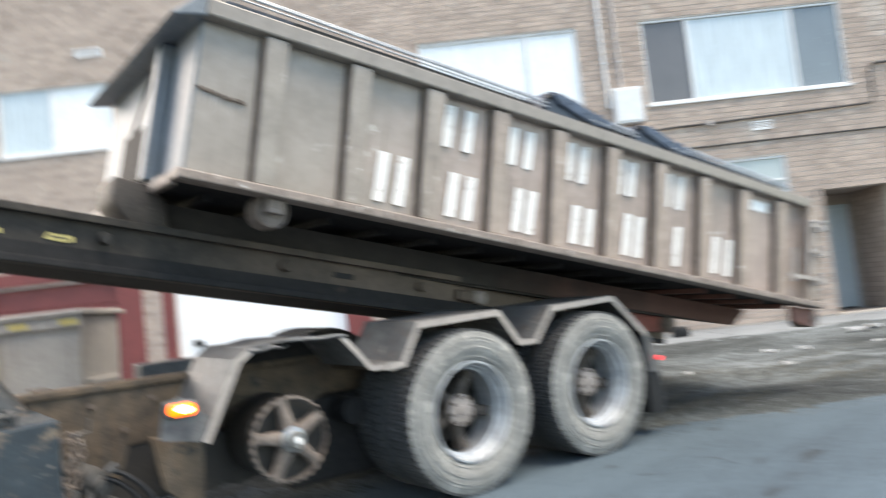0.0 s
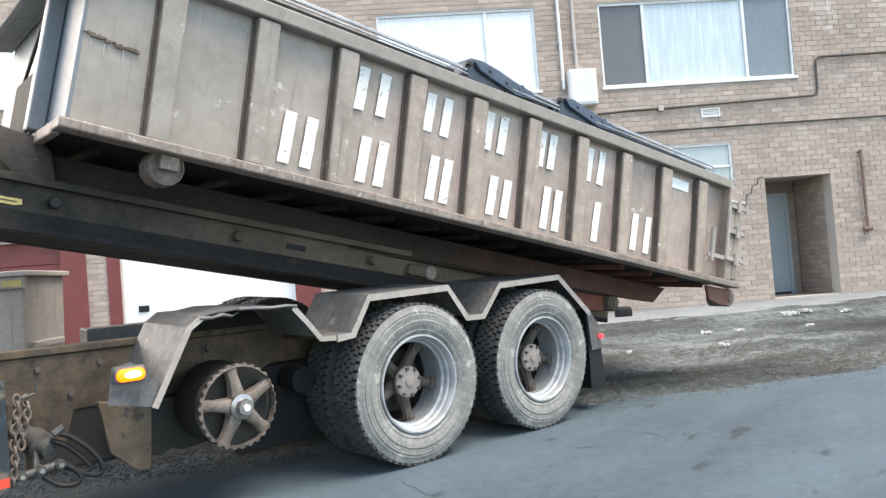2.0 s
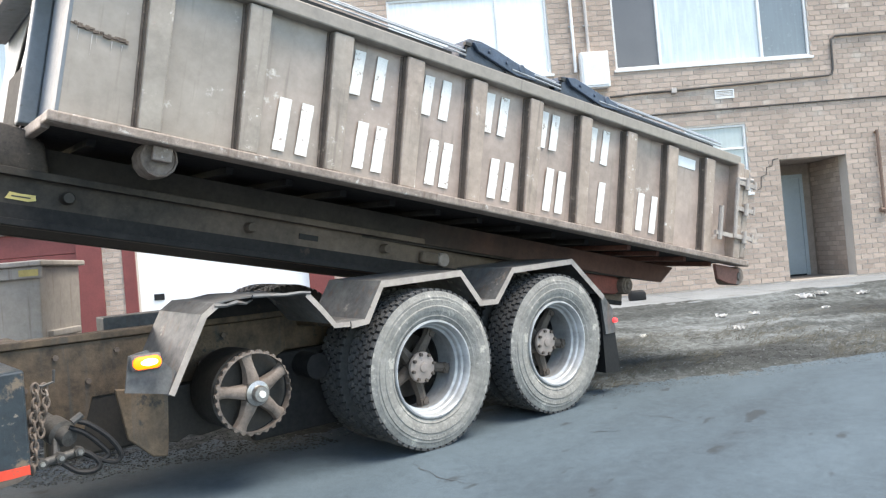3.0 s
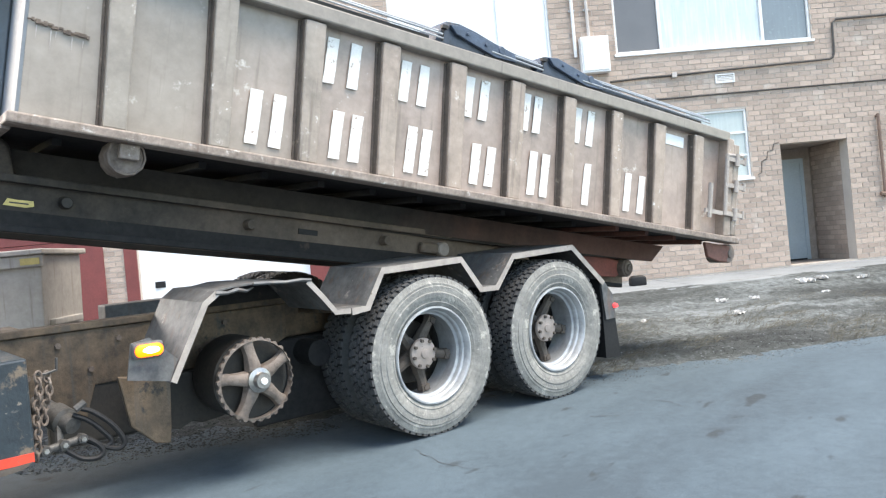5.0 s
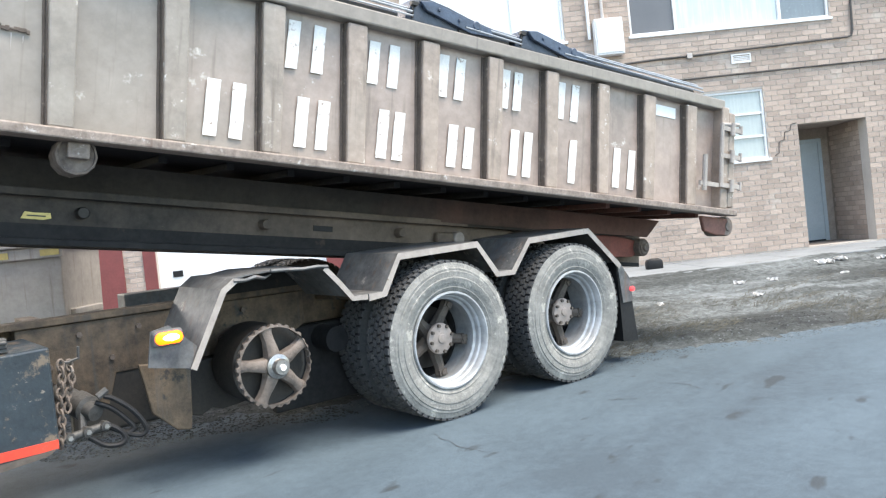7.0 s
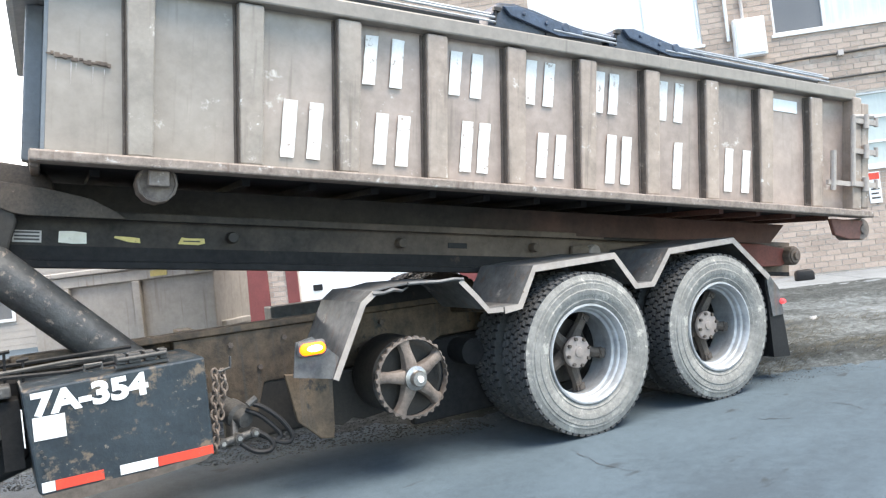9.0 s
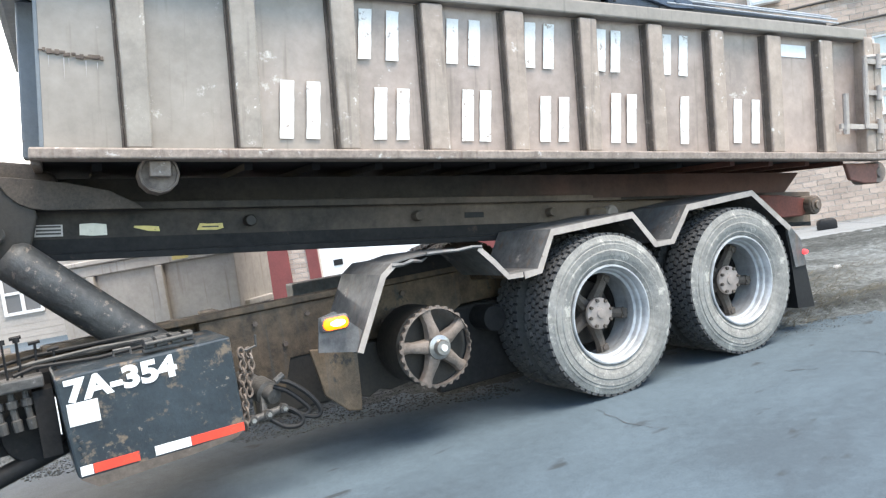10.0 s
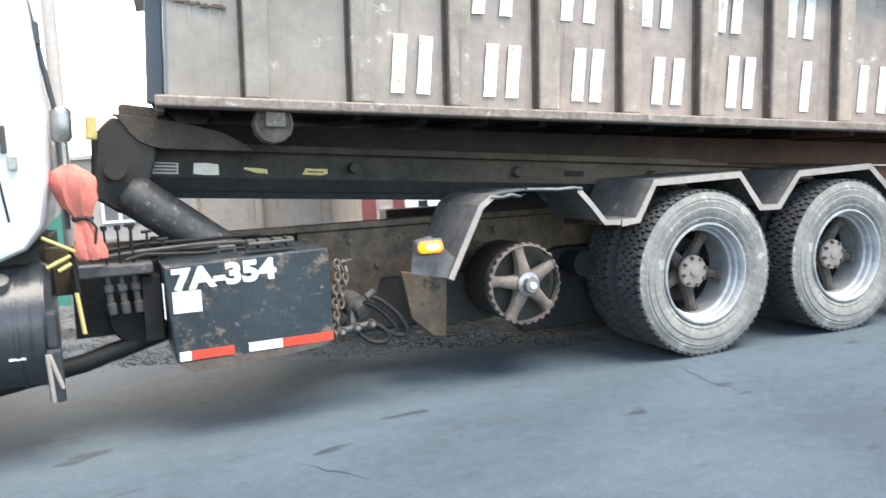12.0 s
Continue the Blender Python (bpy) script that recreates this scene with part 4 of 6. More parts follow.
def bent_fender():
    """The front fender: a broad sloping plate whose thin top is bent and torn along its edge."""
    path = [(-1.835, 0.675), (-1.72, 0.895), (-1.62, 1.085), (-1.54, 1.142), (-1.42, 1.150), (-1.30, 1.163), (-1.18, 1.158), (-1.05, 1.150), (-0.92, 1.145), (-0.82, 1.04), (-0.73, 0.932), (-0.625, 0.93)]
    bm = B()
    depth = (0.0, 0.12, 0.30, 0.60)
    top, low = [], []
    for i, (x, z) in enumerate(path):
        torn = 1.0 if 3 < i < 9 else 0.0
        cols = []
        for y in depth:
            edge = max(0.0, 1 - y / 0.25)
            dz = torn * (0.022 * edge * noise.noise((x * 6, 1, 0)) - 0.02 * (1 - edge) * abs(noise.noise((x * 4, y * 5, 3))))
            dy = torn * edge * 0.06 * max(0.0, noise.noise((x * 7, 4, 0)) + 0.3)
            cols.append((x, y + dy, z + dz))
        top.append([bm.verts.new(c) for c in cols])
        low.append([bm.verts.new((c[0] + 0.002, c[1], c[2] - 0.009)) for c in cols])
    for g in (top, low):
        for p, q in zip(g, g[1:]):
            for n in range(3):
                bm.faces.new((p[n], q[n], q[n + 1], p[n + 1]))
    for n in (0, 3):
        for a in range(len(path) - 1):
            bm.faces.new((top[a][n], top[a + 1][n], low[a + 1][n], low[a][n]))
    for e in (0, -1):
        for n in range(3):
            bm.faces.new((top[e][n], top[e][n + 1], low[e][n + 1], low[e][n]))
    f = part("front_fender", bm, FENDER, truck, "bent and torn steel front fender")
    part("lip", prism(B(), band(path[:4], 0.036), -0.005, -0.0012), LIP, f, "pale worn fender lip")
    part("lip", prism(B(), band(path[8:], 0.034), -0.005, -0.0012), LIP, f, "pale worn fender lip")
    curl = [(-1.54, 0.002, 1.128), (-1.47, -0.006, 1.122), (-1.40, 0.01, 1.134), (-1.33, 0.03, 1.118), (-1.27, 0.06, 1.132)]
    part("torn_strip", tube(B(), curl, 0.009, 5, radii=[0.016, 0.011, 0.013, 0.009, 0.004]), FENDER, f, "curled torn strip of steel")
    edge = [(-1.30, 0.0, 1.158), (-1.18, 0.01, 1.152), (-1.08, 0.002, 1.146), (-0.98, -0.004, 1.150), (-0.91, -0.004, 1.142)]
    part("torn_strip", tube(B(), edge, 0.011, 5), FENDER, f)
    # Dark panel added to fill the gap behind the fender lip.
    part("splash_panel", box(B(), -1.52, -0.76, 0.602, 0.612, 0.965, 1.125), NEAR_BLACK, f, "dark panel filling the gap inside the fender")


bent_fender()
bm = B()
prism(bm, [(-2.06, 0.72), (-1.835, 0.675), (-1.78, 0.79), (-1.93, 0.93), (-2.03, 0.91)], 0.012, 0.022)
part("fender_skirt", bm, FENDER, truck)
for x in (-0.57, 0.63):
    bm = B()
    tube(bm, [(x, 0.3, 0.90), (x, 0.72, 0.88)], 0.025, 8)
    part("fender_stay", bm, CHASSIS, truck)
bm = B()
prism(bm, [(1.99, 0.90), (2.04, 0.86), (2.18, 0.68), (2.26, 0.14), (2.05, 0.16), (2.03, 0.60)], 0.03, 0.60)
part("mud_flap", bm, BLACK, truck, "black rubber mud flap")
bm = B()
prism(bm, [(2.00, 0.90), (2.16, 0.72), (2.20, 0.50), (2.06, 0.50)], 0.016, 0.028)
part("flap_bracket", bm, FENDER, truck)
bm = B()
lathe(bm, [(0.0, -0.02), (0.014, -0.018), (0.022, 0.0), (0.022, 0.014), (0.0, 0.014)], (2.18, 0.0, 0.61), 14, closed=False)
part("tail_lamp", bm, RED_LENS, truck, "small red marker lamp")
bm = B()
box(bm, -2.035, -1.865, -0.03, 0.01, 0.825, 0.915)
lamp = part("marker_lamp", bm, FENDER, truck, bevel=0.02)
bm = B()
rings = []
for k, f in ((0, 1.0), (0.010, 0.97), (0.018, 0.8), (0.022, 0.4)):
    rings.append([bm.verts.new((-1.95 + f * (0.042 * math.copysign(1, math.cos(a)) + 0.034 * math.cos(a)), -0.031 - k, 0.87 + f * 0.034 * math.sin(a))) for a in (2 * math.pi * i / 24 + 0.1 for i in range(24))])
for r, s in zip(rings, rings[1:]):
    for i in range(24):
        bm.faces.new((r[i], r[(i + 1) % 24], s[(i + 1) % 24], s[i]))
bm.faces.new(rings[-1])
bm.faces.new(rings[0])
part("lens", bm, AMBER, lamp, "lit amber lamp lens", smooth=True)
bm = B()
lathe(bm, [(0.0, -0.060), (0.4, -0.058), (0.8, -0.055), (1.0, -0.0515)], (0, 0, 0), 20, closed=False)
for v in bm.verts:
    v.co = (-1.945 + 0.046 * v.co.x, v.co.y, 0.872 + 0.019 * v.co.z)
part("bulb", bm, BULB, lamp, "white-hot bulb of the lamp", smooth=True)

# toolbox
bm = B()
prism(bm, [(-3.385, 0.89), (-2.53, 0.916), (-2.525, 0.41), (-2.58, 0.375), (-2.80, 0.352), (-3.275, 0.322), (-3.355, 0.395)], 0.02, 0.55)
toolbox = part("toolbox", bm, BOX_PAINT, truck, "scuffed blue-black steel toolbox", bevel=0.012)
def tape(x0, x1, slant=0.0):
    bm = B()
    lift = lambda x: 0.396 + 0.010 * (x + 3.34)
    prism(bm, [(x0, lift(x0)), (x1, lift(x1)), (x1 + slant, lift(x1) + 0.047), (x0 + slant, lift(x0) + 0.047)], 0.014, 0.018)
    return bm


for x0, x1 in ((-3.338, -3.282), (-2.99, -2.812)):
    part("white_tape", tape(x0, x1), WHITE_CLEAN, toolbox)
for x0, x1 in ((-3.279, -3.065), (-2.809, -2.532)):
    part("red_tape", tape(x0, x1), RED_TAPE, toolbox)
part("rusty_edge", prism(B(), [(-3.345, 0.384), (-3.27, 0.327), (-2.80, 0.356), (-2.585, 0.379), (-2.535, 0.408), (-2.80, 0.392), (-3.10, 0.389)], 0.013, 0.0185), SEAM, toolbox, "rust-eaten lower edge")
for k in range(5):
    part("rivet", tube(B(), [(-3.325 + 0.012 * (k % 2), 0.010, 0.47 + 0.03 * k), (-3.325 + 0.012 * (k % 2), 0.02, 0.47 + 0.03 * k)], 0.009, 6), GRIME, toolbox)
me = text_mesh("7A-354", 0.165)
me.materials.append(WHITE_CLEAN)
number = new("number", me)
number.parent = toolbox
number.matrix_basis = Matrix.Translation((-3.345, 0.014, 0.765)) @ Matrix.Rotation(radians(-2), 4, "Y") @ Matrix.Diagonal((1.06, 1, 0.88, 1))
tagged(number, "white painted number 7A-354")
bm = B()
box(bm, -3.35, -3.21, 0.014, 0.018, 0.645, 0.755)
part("decal", bm, WHITE_CLEAN, toolbox)
part("edge_tape", box(B(), -3.392, -3.387, 0.03, 0.06, 0.62, 0.80), WHITE_CLEAN, toolbox)
bm = B()
tube(bm, [(-3.1, 0.06, 0.93), (-3.1, 0.06, 0.96), (-3.02, 0.06, 0.96), (-3.02, 0.06, 0.93)], 0.009, 6)
part("lid_handle", bm, GRIME, toolbox, smooth=True)
bm = B()
box(bm, -2.96, -2.70, 0.06, 0.12, 0.915, 0.935)
for x, w in ((-2.93, 0.022), (-2.865, 0.03), (-2.79, 0.026), (-2.725, 0.02)):
    box(bm, x - w, x + w, 0.05, 0.13, 0.937, 0.985)
tube(bm, [(-2.95, 0.045, 0.962), (-2.71, 0.045, 0.966)], 0.012, 8)
part("latch", bm, GRIME, toolbox, "grimy steel latch on the box lid", bevel=0.005)

# chains, hydraulic motor and hoses behind the toolbox
def chain(x, z, y, count, sway):
    bm = B()
    for i in range(count):
        m = Matrix.Translation((x - 0.003 * i + sway * math.sin(0.9 * i), y + 0.004 * (i % 2), z - 0.036 * i)) @ Matrix.Rotation(radians(90 * (i % 2) + 20), 4, "Z")
        tube(bm, [m @ Vector((0.018 * math.cos(a), 0, 0.027 * math.sin(a))) for a in (2 * math.pi * k / 10 for k in range(11))], 0.0075, 6)
    part("chain", bm, HUB, truck, "rusty hanging chain", smooth=True)


chain(-2.475, 0.81, 0.07, 12, 0.006)
chain(-2.43, 0.80, 0.09, 7, 0.012)
bm = B()
tube(bm, [(-2.49, 0.08, 0.825), (-2.44, 0.08, 0.815), (-2.38, 0.10, 0.825), (-2.375, 0.10, 0.885)], 0.008, 6)
part("chain_hook", bm, GRIME, truck, smooth=True)
bm = B()
tube(bm, [(-2.40, 0.46, 0.60), (-2.36, 0.30, 0.56), (-2.355, 0.295, 0.555), (-2.33, 0.20, 0.53), (-2.328, 0.19, 0.528), (-2.31, 0.14, 0.515)], 0.05, 14, radii=[0.055, 0.058, 0.072, 0.072, 0.05, 0.045])
tube(bm, [(-2.50, 0.12, 0.415), (-2.26, 0.12, 0.445)], 0.022, 10)
tube(bm, [(-2.38, 0.15, 0.43), (-2.36, 0.20, 0.54)], 0.02, 8)
for x in (-2.46, -2.37, -2.28):
    tube(bm, [(x, 0.085, 0.425 + 0.12 * (x + 2.46)), (x, 0.14, 0.425 + 0.12 * (x + 2.46))], 0.026, 6)
tube(bm, [(-2.30, 0.12, 0.60), (-2.25, 0.12, 0.63)], 0.02, 8)
fitting = part("hydraulic_fitting", bm, GRIME, truck, "grimy hydraulic motor and coupling", smooth=True)
for x in (-2.46, -2.37, -2.28):
    part("bolt", tube(B(), [(x, 0.072, 0.425 + 0.12 * (x + 2.46)), (x, 0.086, 0.425 + 0.12 * (x + 2.46))], 0.013, 6), STEEL, fitting)
for pts in (((-2.27, 0.12, 0.60), (-2.22, 0.10, 0.575), (-2.14, 0.08, 0.50), (-2.09, 0.07, 0.42), (-2.085, 0.07, 0.375), (-2.12, 0.08, 0.36), (-2.20, 0.10, 0.395), (-2.27, 0.12, 0.44)),
            ((-2.27, 0.12, 0.45), (-2.22, 0.09, 0.415), (-2.19, 0.08, 0.365), (-2.22, 0.08, 0.335), (-2.29, 0.10, 0.345), (-2.36, 0.12, 0.40)),
            ((-2.31, 0.14, 0.57), (-2.24, 0.12, 0.53), (-2.17, 0.10, 0.455), (-2.14, 0.09, 0.40), (-2.20, 0.10, 0.37))):
    part("hose", tube(B(), flowing(pts), 0.014, 8), BLACK, fitting, smooth=True)

# valve bank ahead of the toolbox
bm = B()
box(bm, -3.78, -3.42, 0.20, 0.34, 0.84, 0.90)
valve = part("valve_bank", bm, GRIME, truck, "valve bank with levers and pipe fittings", bevel=0.01)
for i in range(3):
    x = -3.64 + 0.065 * i
    bm = B()
    tube(bm, [(x, 0.25, 0.84), (x, 0.25, 0.80), (x, 0.25, 0.795), (x, 0.25, 0.76), (x, 0.25, 0.755), (x + 0.005, 0.25, 0.70), (x + 0.006, 0.25, 0.695), (x + 0.01, 0.25, 0.64)], 0.02, 8, radii=[0.016, 0.016, 0.027, 0.027, 0.017, 0.017, 0.025, 0.022])
    part("pipe_fitting", bm, GRIME, valve, smooth=True)
    bm = B()
    tube(bm, [(x, 0.26, 0.90), (x, 0.26, 1.08)], 0.006, 6)
    tube(bm, [(x, 0.26, 1.075), (x, 0.26, 1.10)], 0.016, 8)
    part("lever", bm, BLACK, valve)
bm = B()
tube(bm, [(-3.80, 0.18, 1.0), (-3.78, 0.18, 0.78)], 0.012, 8)
part("stick", bm, BLACK, valve)
for p, q, r in (((-3.79, 0.17, 0.78), (-3.77, 0.17, 0.57), 0.011), ((-3.92, 0.14, 1.07), (-3.78, 0.16, 0.99), 0.009), ((-3.91, 0.14, 0.92), (-3.80, 0.16, 0.97), 0.009), ((-3.86, 0.14, 0.90), (-3.80, 0.16, 0.93), 0.009)):
    part("yellow_handle", tube(B(), [p, q], r, 8), YELLOW, valve)
bm = B()
lathe(bm, [(0.0, 0.0), (0.15, 0.0), (0.16, 0.02), (0.16, 0.3), (0.0, 0.3)], (-3.50, 0.36, 0.60), 24, closed=False)
box(bm, -3.82, -3.36, 0.42, 0.70, 0.50, 0.88)
box(bm, -3.48, -3.39, 0.24, 0.44, 0.48, 0.82)
part("hydraulic_pump", bm, NEAR_BLACK, truck, "black hydraulic pump and reservoir", smooth=True)
for k, (y, z) in enumerate(((0.30, 0.93), (0.36, 0.96), (0.42, 0.92), (0.24, 0.915))):
    bm = B()
    tube(bm, [(-3.70 + 0.05 * k, y, z), (-3.45, y + 0.02, z + 0.02), (-3.15, y + 0.04, z + 0.03 - 0.01 * k), (-2.9 + 0.08 * k, y + 0.08, z + 0.02)], 0.011, 6)
    part("hose", bm, BLACK if k % 2 else GRIME, valve, smooth=True)
for x, h in ((-3.52, 1.09), (-3.44, 1.05), (-3.36, 1.0)):
    bm = B()
    tube(bm, [(x, 0.34, 0.88), (x + 0.01, 0.34, h)], 0.007, 6)
    tube(bm, [(x - 0.02, 0.34, h), (x + 0.035, 0.34, h + 0.004)], 0.010, 6)
    part("lever", bm, BLACK, valve)
bm = B()
tube(bm, [(-4.3, 0.35, 0.30), (-3.8, 0.35, 0.38), (-3.30, 0.45, 0.50)], 0.05, 10)
part("exhaust_pipe", bm, BLACK, truck, smooth=True)

# red cloth hung over the controls
bm = B()
rnd = random.Random(5)
rings = []
for i in range(15):
    z = 1.415 - 0.0335 * i
    r = [0.03, 0.075, 0.09, 0.095, 0.09, 0.085, 0.07, 0.05, 0.035, 0.045, 0.055, 0.06, 0.065, 0.068, 0.06][i]
    cx = -3.775 + 0.0055 * i
    rings.append([bm.verts.new((cx + r * (1 + 0.22 * math.sin(4 * a + i * 0.5) + rnd.uniform(-0.1, 0.1)) * math.cos(a), 0.18 + r * (1 + 0.22 * math.cos(5 * a)) * math.sin(a) * 0.8, z + rnd.uniform(-0.006, 0.006)))
                  for a in (2 * math.pi * k / 20 for k in range(20))])
for a, b in zip(rings, rings[1:]):
    for k in range(20):
        bm.faces.new((a[k], a[(k + 1) % 20], b[(k + 1) % 20], b[k]))
bm.faces.new(rings[0])
bm.faces.new(rings[-1])
cloth = part("red_cloth", bm, RED_CLOTH, truck, "faded red cloth tied over a lever", smooth=True)
bm = B()
tube(bm, [(-3.73 + 0.042 * math.cos(a), 0.18 + 0.036 * math.sin(a), 1.15 + 0.006 * math.sin(3 * a)) for a in (2 * math.pi * k / 14 for k in range(15))], 0.012, 6)
tube(bm, [(-3.70, 0.14, 1.15), (-3.67, 0.13, 1.10), (-3.685, 0.13, 1.02)], 0.008, 6)
part("tie", bm, UNDER, cloth, "dark cord tied round the cloth")

# fuel tank
bm = B()
lathe(bm, [(0.0, 0.0), (0.27, 0.0), (0.305, 0.03), (0.305, 0.84), (0.27, 0.87), (0.0, 0.87)], seg=36, closed=False)
tank = part("fuel_tank", bm, TANK_PAINT, truck, "black cylindrical fuel tank with steel strap", smooth=True, at=Matrix.Translation((-3.90, 0.30, 0.63)) @ Matrix.Rotation(radians(90), 4, "Z"))
bm = B()
lathe(bm, [(0.306, 0.04), (0.318, 0.04), (0.318, 0.09), (0.306, 0.09)], seg=36)
part("strap", bm, TANK_PAINT, tank, smooth=True)
bm = B()
lathe(bm, [(0.306, 0.15), (0.312, 0.15), (0.312, 0.165), (0.306, 0.165)], seg=36)
part("weld_ring", bm, TANK_PAINT, tank, smooth=True)
bm = B()
box(bm, -0.345, -0.29, -0.03, 0.04, -0.34, -0.08)
box(bm, -0.33, -0.25, -0.02, 0.03, -0.08, 0.10)
strap_bracket = part("strap_bracket", bm, TANK_PAINT, tank, bevel=0.015)
for p, q in (((-0.352, 0.032, -0.10), (-0.352, 0.022, -0.33)), ((-0.352, 0.026, -0.10), (-0.352, -0.022, -0.27))):
    part("hook_bolt", tube(B(), [p, q], 0.011, 8), CAP, strap_bracket, "pale worn hook bolt", smooth=True)
part("label", box(B(), -0.289, -0.284, 0.13, 0.20, -0.122, -0.112), WHITE_CLEAN, tank)
# Proud black plate paints the dark inside of a step recess.
part("step_plate", box(B(), -0.314, -0.20, 0.26, 0.44, -0.20, 0.15), NEAR_BLACK, tank, "black plate standing in for the dark step recess", bevel=0.03)
bm = B()
tube(bm, [(-0.20, 0.22, 0.22), (-0.225, 0.22, 0.26)], 0.05, 14)
part("filler_cap", bm, STEEL, tank, smooth=True)

# cab
bm = B()
prism(bm, [(-6.3, 0.97), (-4.1, 0.972), (-3.985, 1.02), (-3.905, 1.13), (-3.863, 1.35), (-3.843, 1.66), (-3.858, 1.95), (-3.878, 2.2), (-3.95, 2.7), (-4.1, 2.9), (-6.0, 2.95), (-6.4, 1.9)], 0.06, 2.38)
cab = part("cab", bm, CAB_WHITE, truck, "white rounded truck cab", bevel=0.05, smooth=True)
bm = B()
tube(bm, [(-4.04, 0.05, 1.16), (-4.07, 0.045, 1.40), (-4.06, 0.045, 1.8), (-4.02, 0.05, 2.2)], 0.006, 6)
part("door_seam", bm, BLACK, cab)
for z0, z1, x0 in ((1.665, 1.687, -4.40), (1.575, 1.600, -4.36), (1.465, 1.515, -4.40)):
    part("lettering_bar", box(B(), x0, -4.135, 0.054, 0.0585, z0, z1), FRONT_PAINT, cab, "blue-grey painted bar on the door")
part("door_handle", box(B(), -4.045, -4.018, 0.04, 0.0585, 1.48, 1.61), GRIME, cab, bevel=0.006)
bm = B()
box(bm, -4.02, -3.98, 0.03, 0.058, 1.40, 1.47)
part("hinge", bm, STEEL, cab, bevel=0.006)
bm = B()
box(bm, -6.3, -3.95, 0.3, 2.1, 0.80, 0.995)
part("cab_floor", bm, UNDER, cab)
bm = B()
tube(bm, [(-3.80, 0.20, 1.10), (-3.81, 0.20, 1.70), (-3.865, 0.20, 2.05), (-3.90, 0.18, 2.30), (-3.95, 0.16, 2.75)], 0.013, 8)
box(bm, -3.90, -3.84, 0.15, 0.20, 2.0, 2.10)
part("mirror_pole", bm, TANK_PAINT, cab, smooth=True)
bm = B()
tube(bm, [(-3.79, 0.22, 1.53), (-3.79, 0.22, 1.55), (-3.785, 0.22, 1.68), (-3.785, 0.22, 1.70)], 0.05, 16, radii=[0.035, 0.05, 0.05, 0.035])
tube(bm, [(-3.79, 0.22, 1.40), (-3.79, 0.22, 1.53)], 0.022, 10)
part("air_dryer", bm, STEEL, cab, "grey air dryer canister", smooth=True)
bm = B()
tube(bm, [(-3.80, 0.40, 1.0), (-3.80, 0.40, 2.5)], 0.034, 12)
part("air_line", bm, PIPE, cab, smooth=True)
for y, flip in ((0.02, False), (2.42, True)):
    m = Matrix.Translation((-5.6, y, 0.52)) @ (Matrix.Rotation(math.pi, 4, "Z") if flip else Matrix())
    w = part("front_wheel", rim_mesh(), RIM, truck, smooth=True, at=m)
    part("tyre", tyre_mesh(), TYRE, w, smooth=True)
    part("carcass", carcass_mesh(), BLACK, w, smooth=True)
    part("tread", tread_mesh(5), TREAD, w)
    part("hub", hub_mesh(), SPOKE, w, smooth=True)
    part("hub_cap", cap_mesh(), CAP, w, smooth=True)

# ---- hoist (turns about its hinge) ----
HINGE = Vector((1.888, 0.0, 0.941))
SEAT = Vector((-0.36, 0.0, 0.114))  # the frame sits this far from its hinge
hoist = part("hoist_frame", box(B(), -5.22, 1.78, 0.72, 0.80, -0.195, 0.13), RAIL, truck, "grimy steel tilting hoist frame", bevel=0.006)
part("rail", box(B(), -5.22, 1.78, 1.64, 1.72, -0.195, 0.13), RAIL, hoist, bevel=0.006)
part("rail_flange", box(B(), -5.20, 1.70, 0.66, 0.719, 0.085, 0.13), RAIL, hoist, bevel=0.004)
# Lower rail parts and belly are near-black, darker than the web above.
part("rail_flange", box(B(), -5.20, 1.70, 0.66, 0.719, -0.195, -0.155), NEAR_BLACK, hoist, bevel=0.004)
part("rail_skirt", box(B(), -5.0, 0.6, 0.70, 0.7188, -0.153, -0.072), NEAR_BLACK, hoist)
part("belly_plate", box(B(), -5.2, 0.3, 0.802, 1.638, -0.19, -0.175), NEAR_BLACK, hoist)
for x in (-4.6, -3.4, -2.2, -1.0, 0.2, 1.4):
    part("cross_tube", box(B(), x - 0.06, x + 0.06, 0.802, 1.638, -0.10, 0.08), UNDER, hoist, bevel=0.006)
for x in (-3.70, -2.52, -1.36):
    bm = B()
    lathe(bm, [(0.0, 0.655), (0.03, 0.655), (0.036, 0.668), (0.036, 0.718), (0.0, 0.718)], (x, 0, 0.004), 16, closed=False)
    part("bolt", bm, UNDER if x < -3 else RAIL, hoist, smooth=True)
part("slot", box(B(), -2.12, -1.96, 0.712, 0.719, -0.02, 0.02), BLACK, hoist)
plaque = part("label", box(B(), -4.90, -4.755, 0.712, 0.7185, -0.056, 0.010), PIPE, hoist, bevel=0.001)
for z in (-0.045, -0.026, -0.006):
    part("text_bar", box(B(), -4.89, -4.765, 0.709, 0.7118, z, z + 0.010), CABLE, plaque)
part("label", prism(B(), [(-4.67, -0.052), (-4.60, -0.058), (-4.525, -0.056), (-4.527, 0.006), (-4.60, 0.014), (-4.668, 0.010)], 0.712, 0.7185), CREAM, hoist, "worn cream sticker")
part("label", prism(B(), [(-4.38, -0.018), (-4.30, -0.040), (-4.235, -0.044), (-4.24, -0.016), (-4.30, -0.010), (-4.375, -0.008)], 0.712, 0.7185), YELLOW, hoist, "torn yellow sticker")
torn = part("label", prism(B(), [(-4.02, -0.044), (-3.90, -0.047), (-3.86, -0.036), (-3.865, -0.006), (-3.95, -0.008), (-4.00, -0.004)], 0.712, 0.7185), YELLOW, hoist, "worn yellow sticker")
part("text_bar", box(B(), -3.99, -3.89, 0.709, 0.7118, -0.030, -0.022), CABLE, torn)
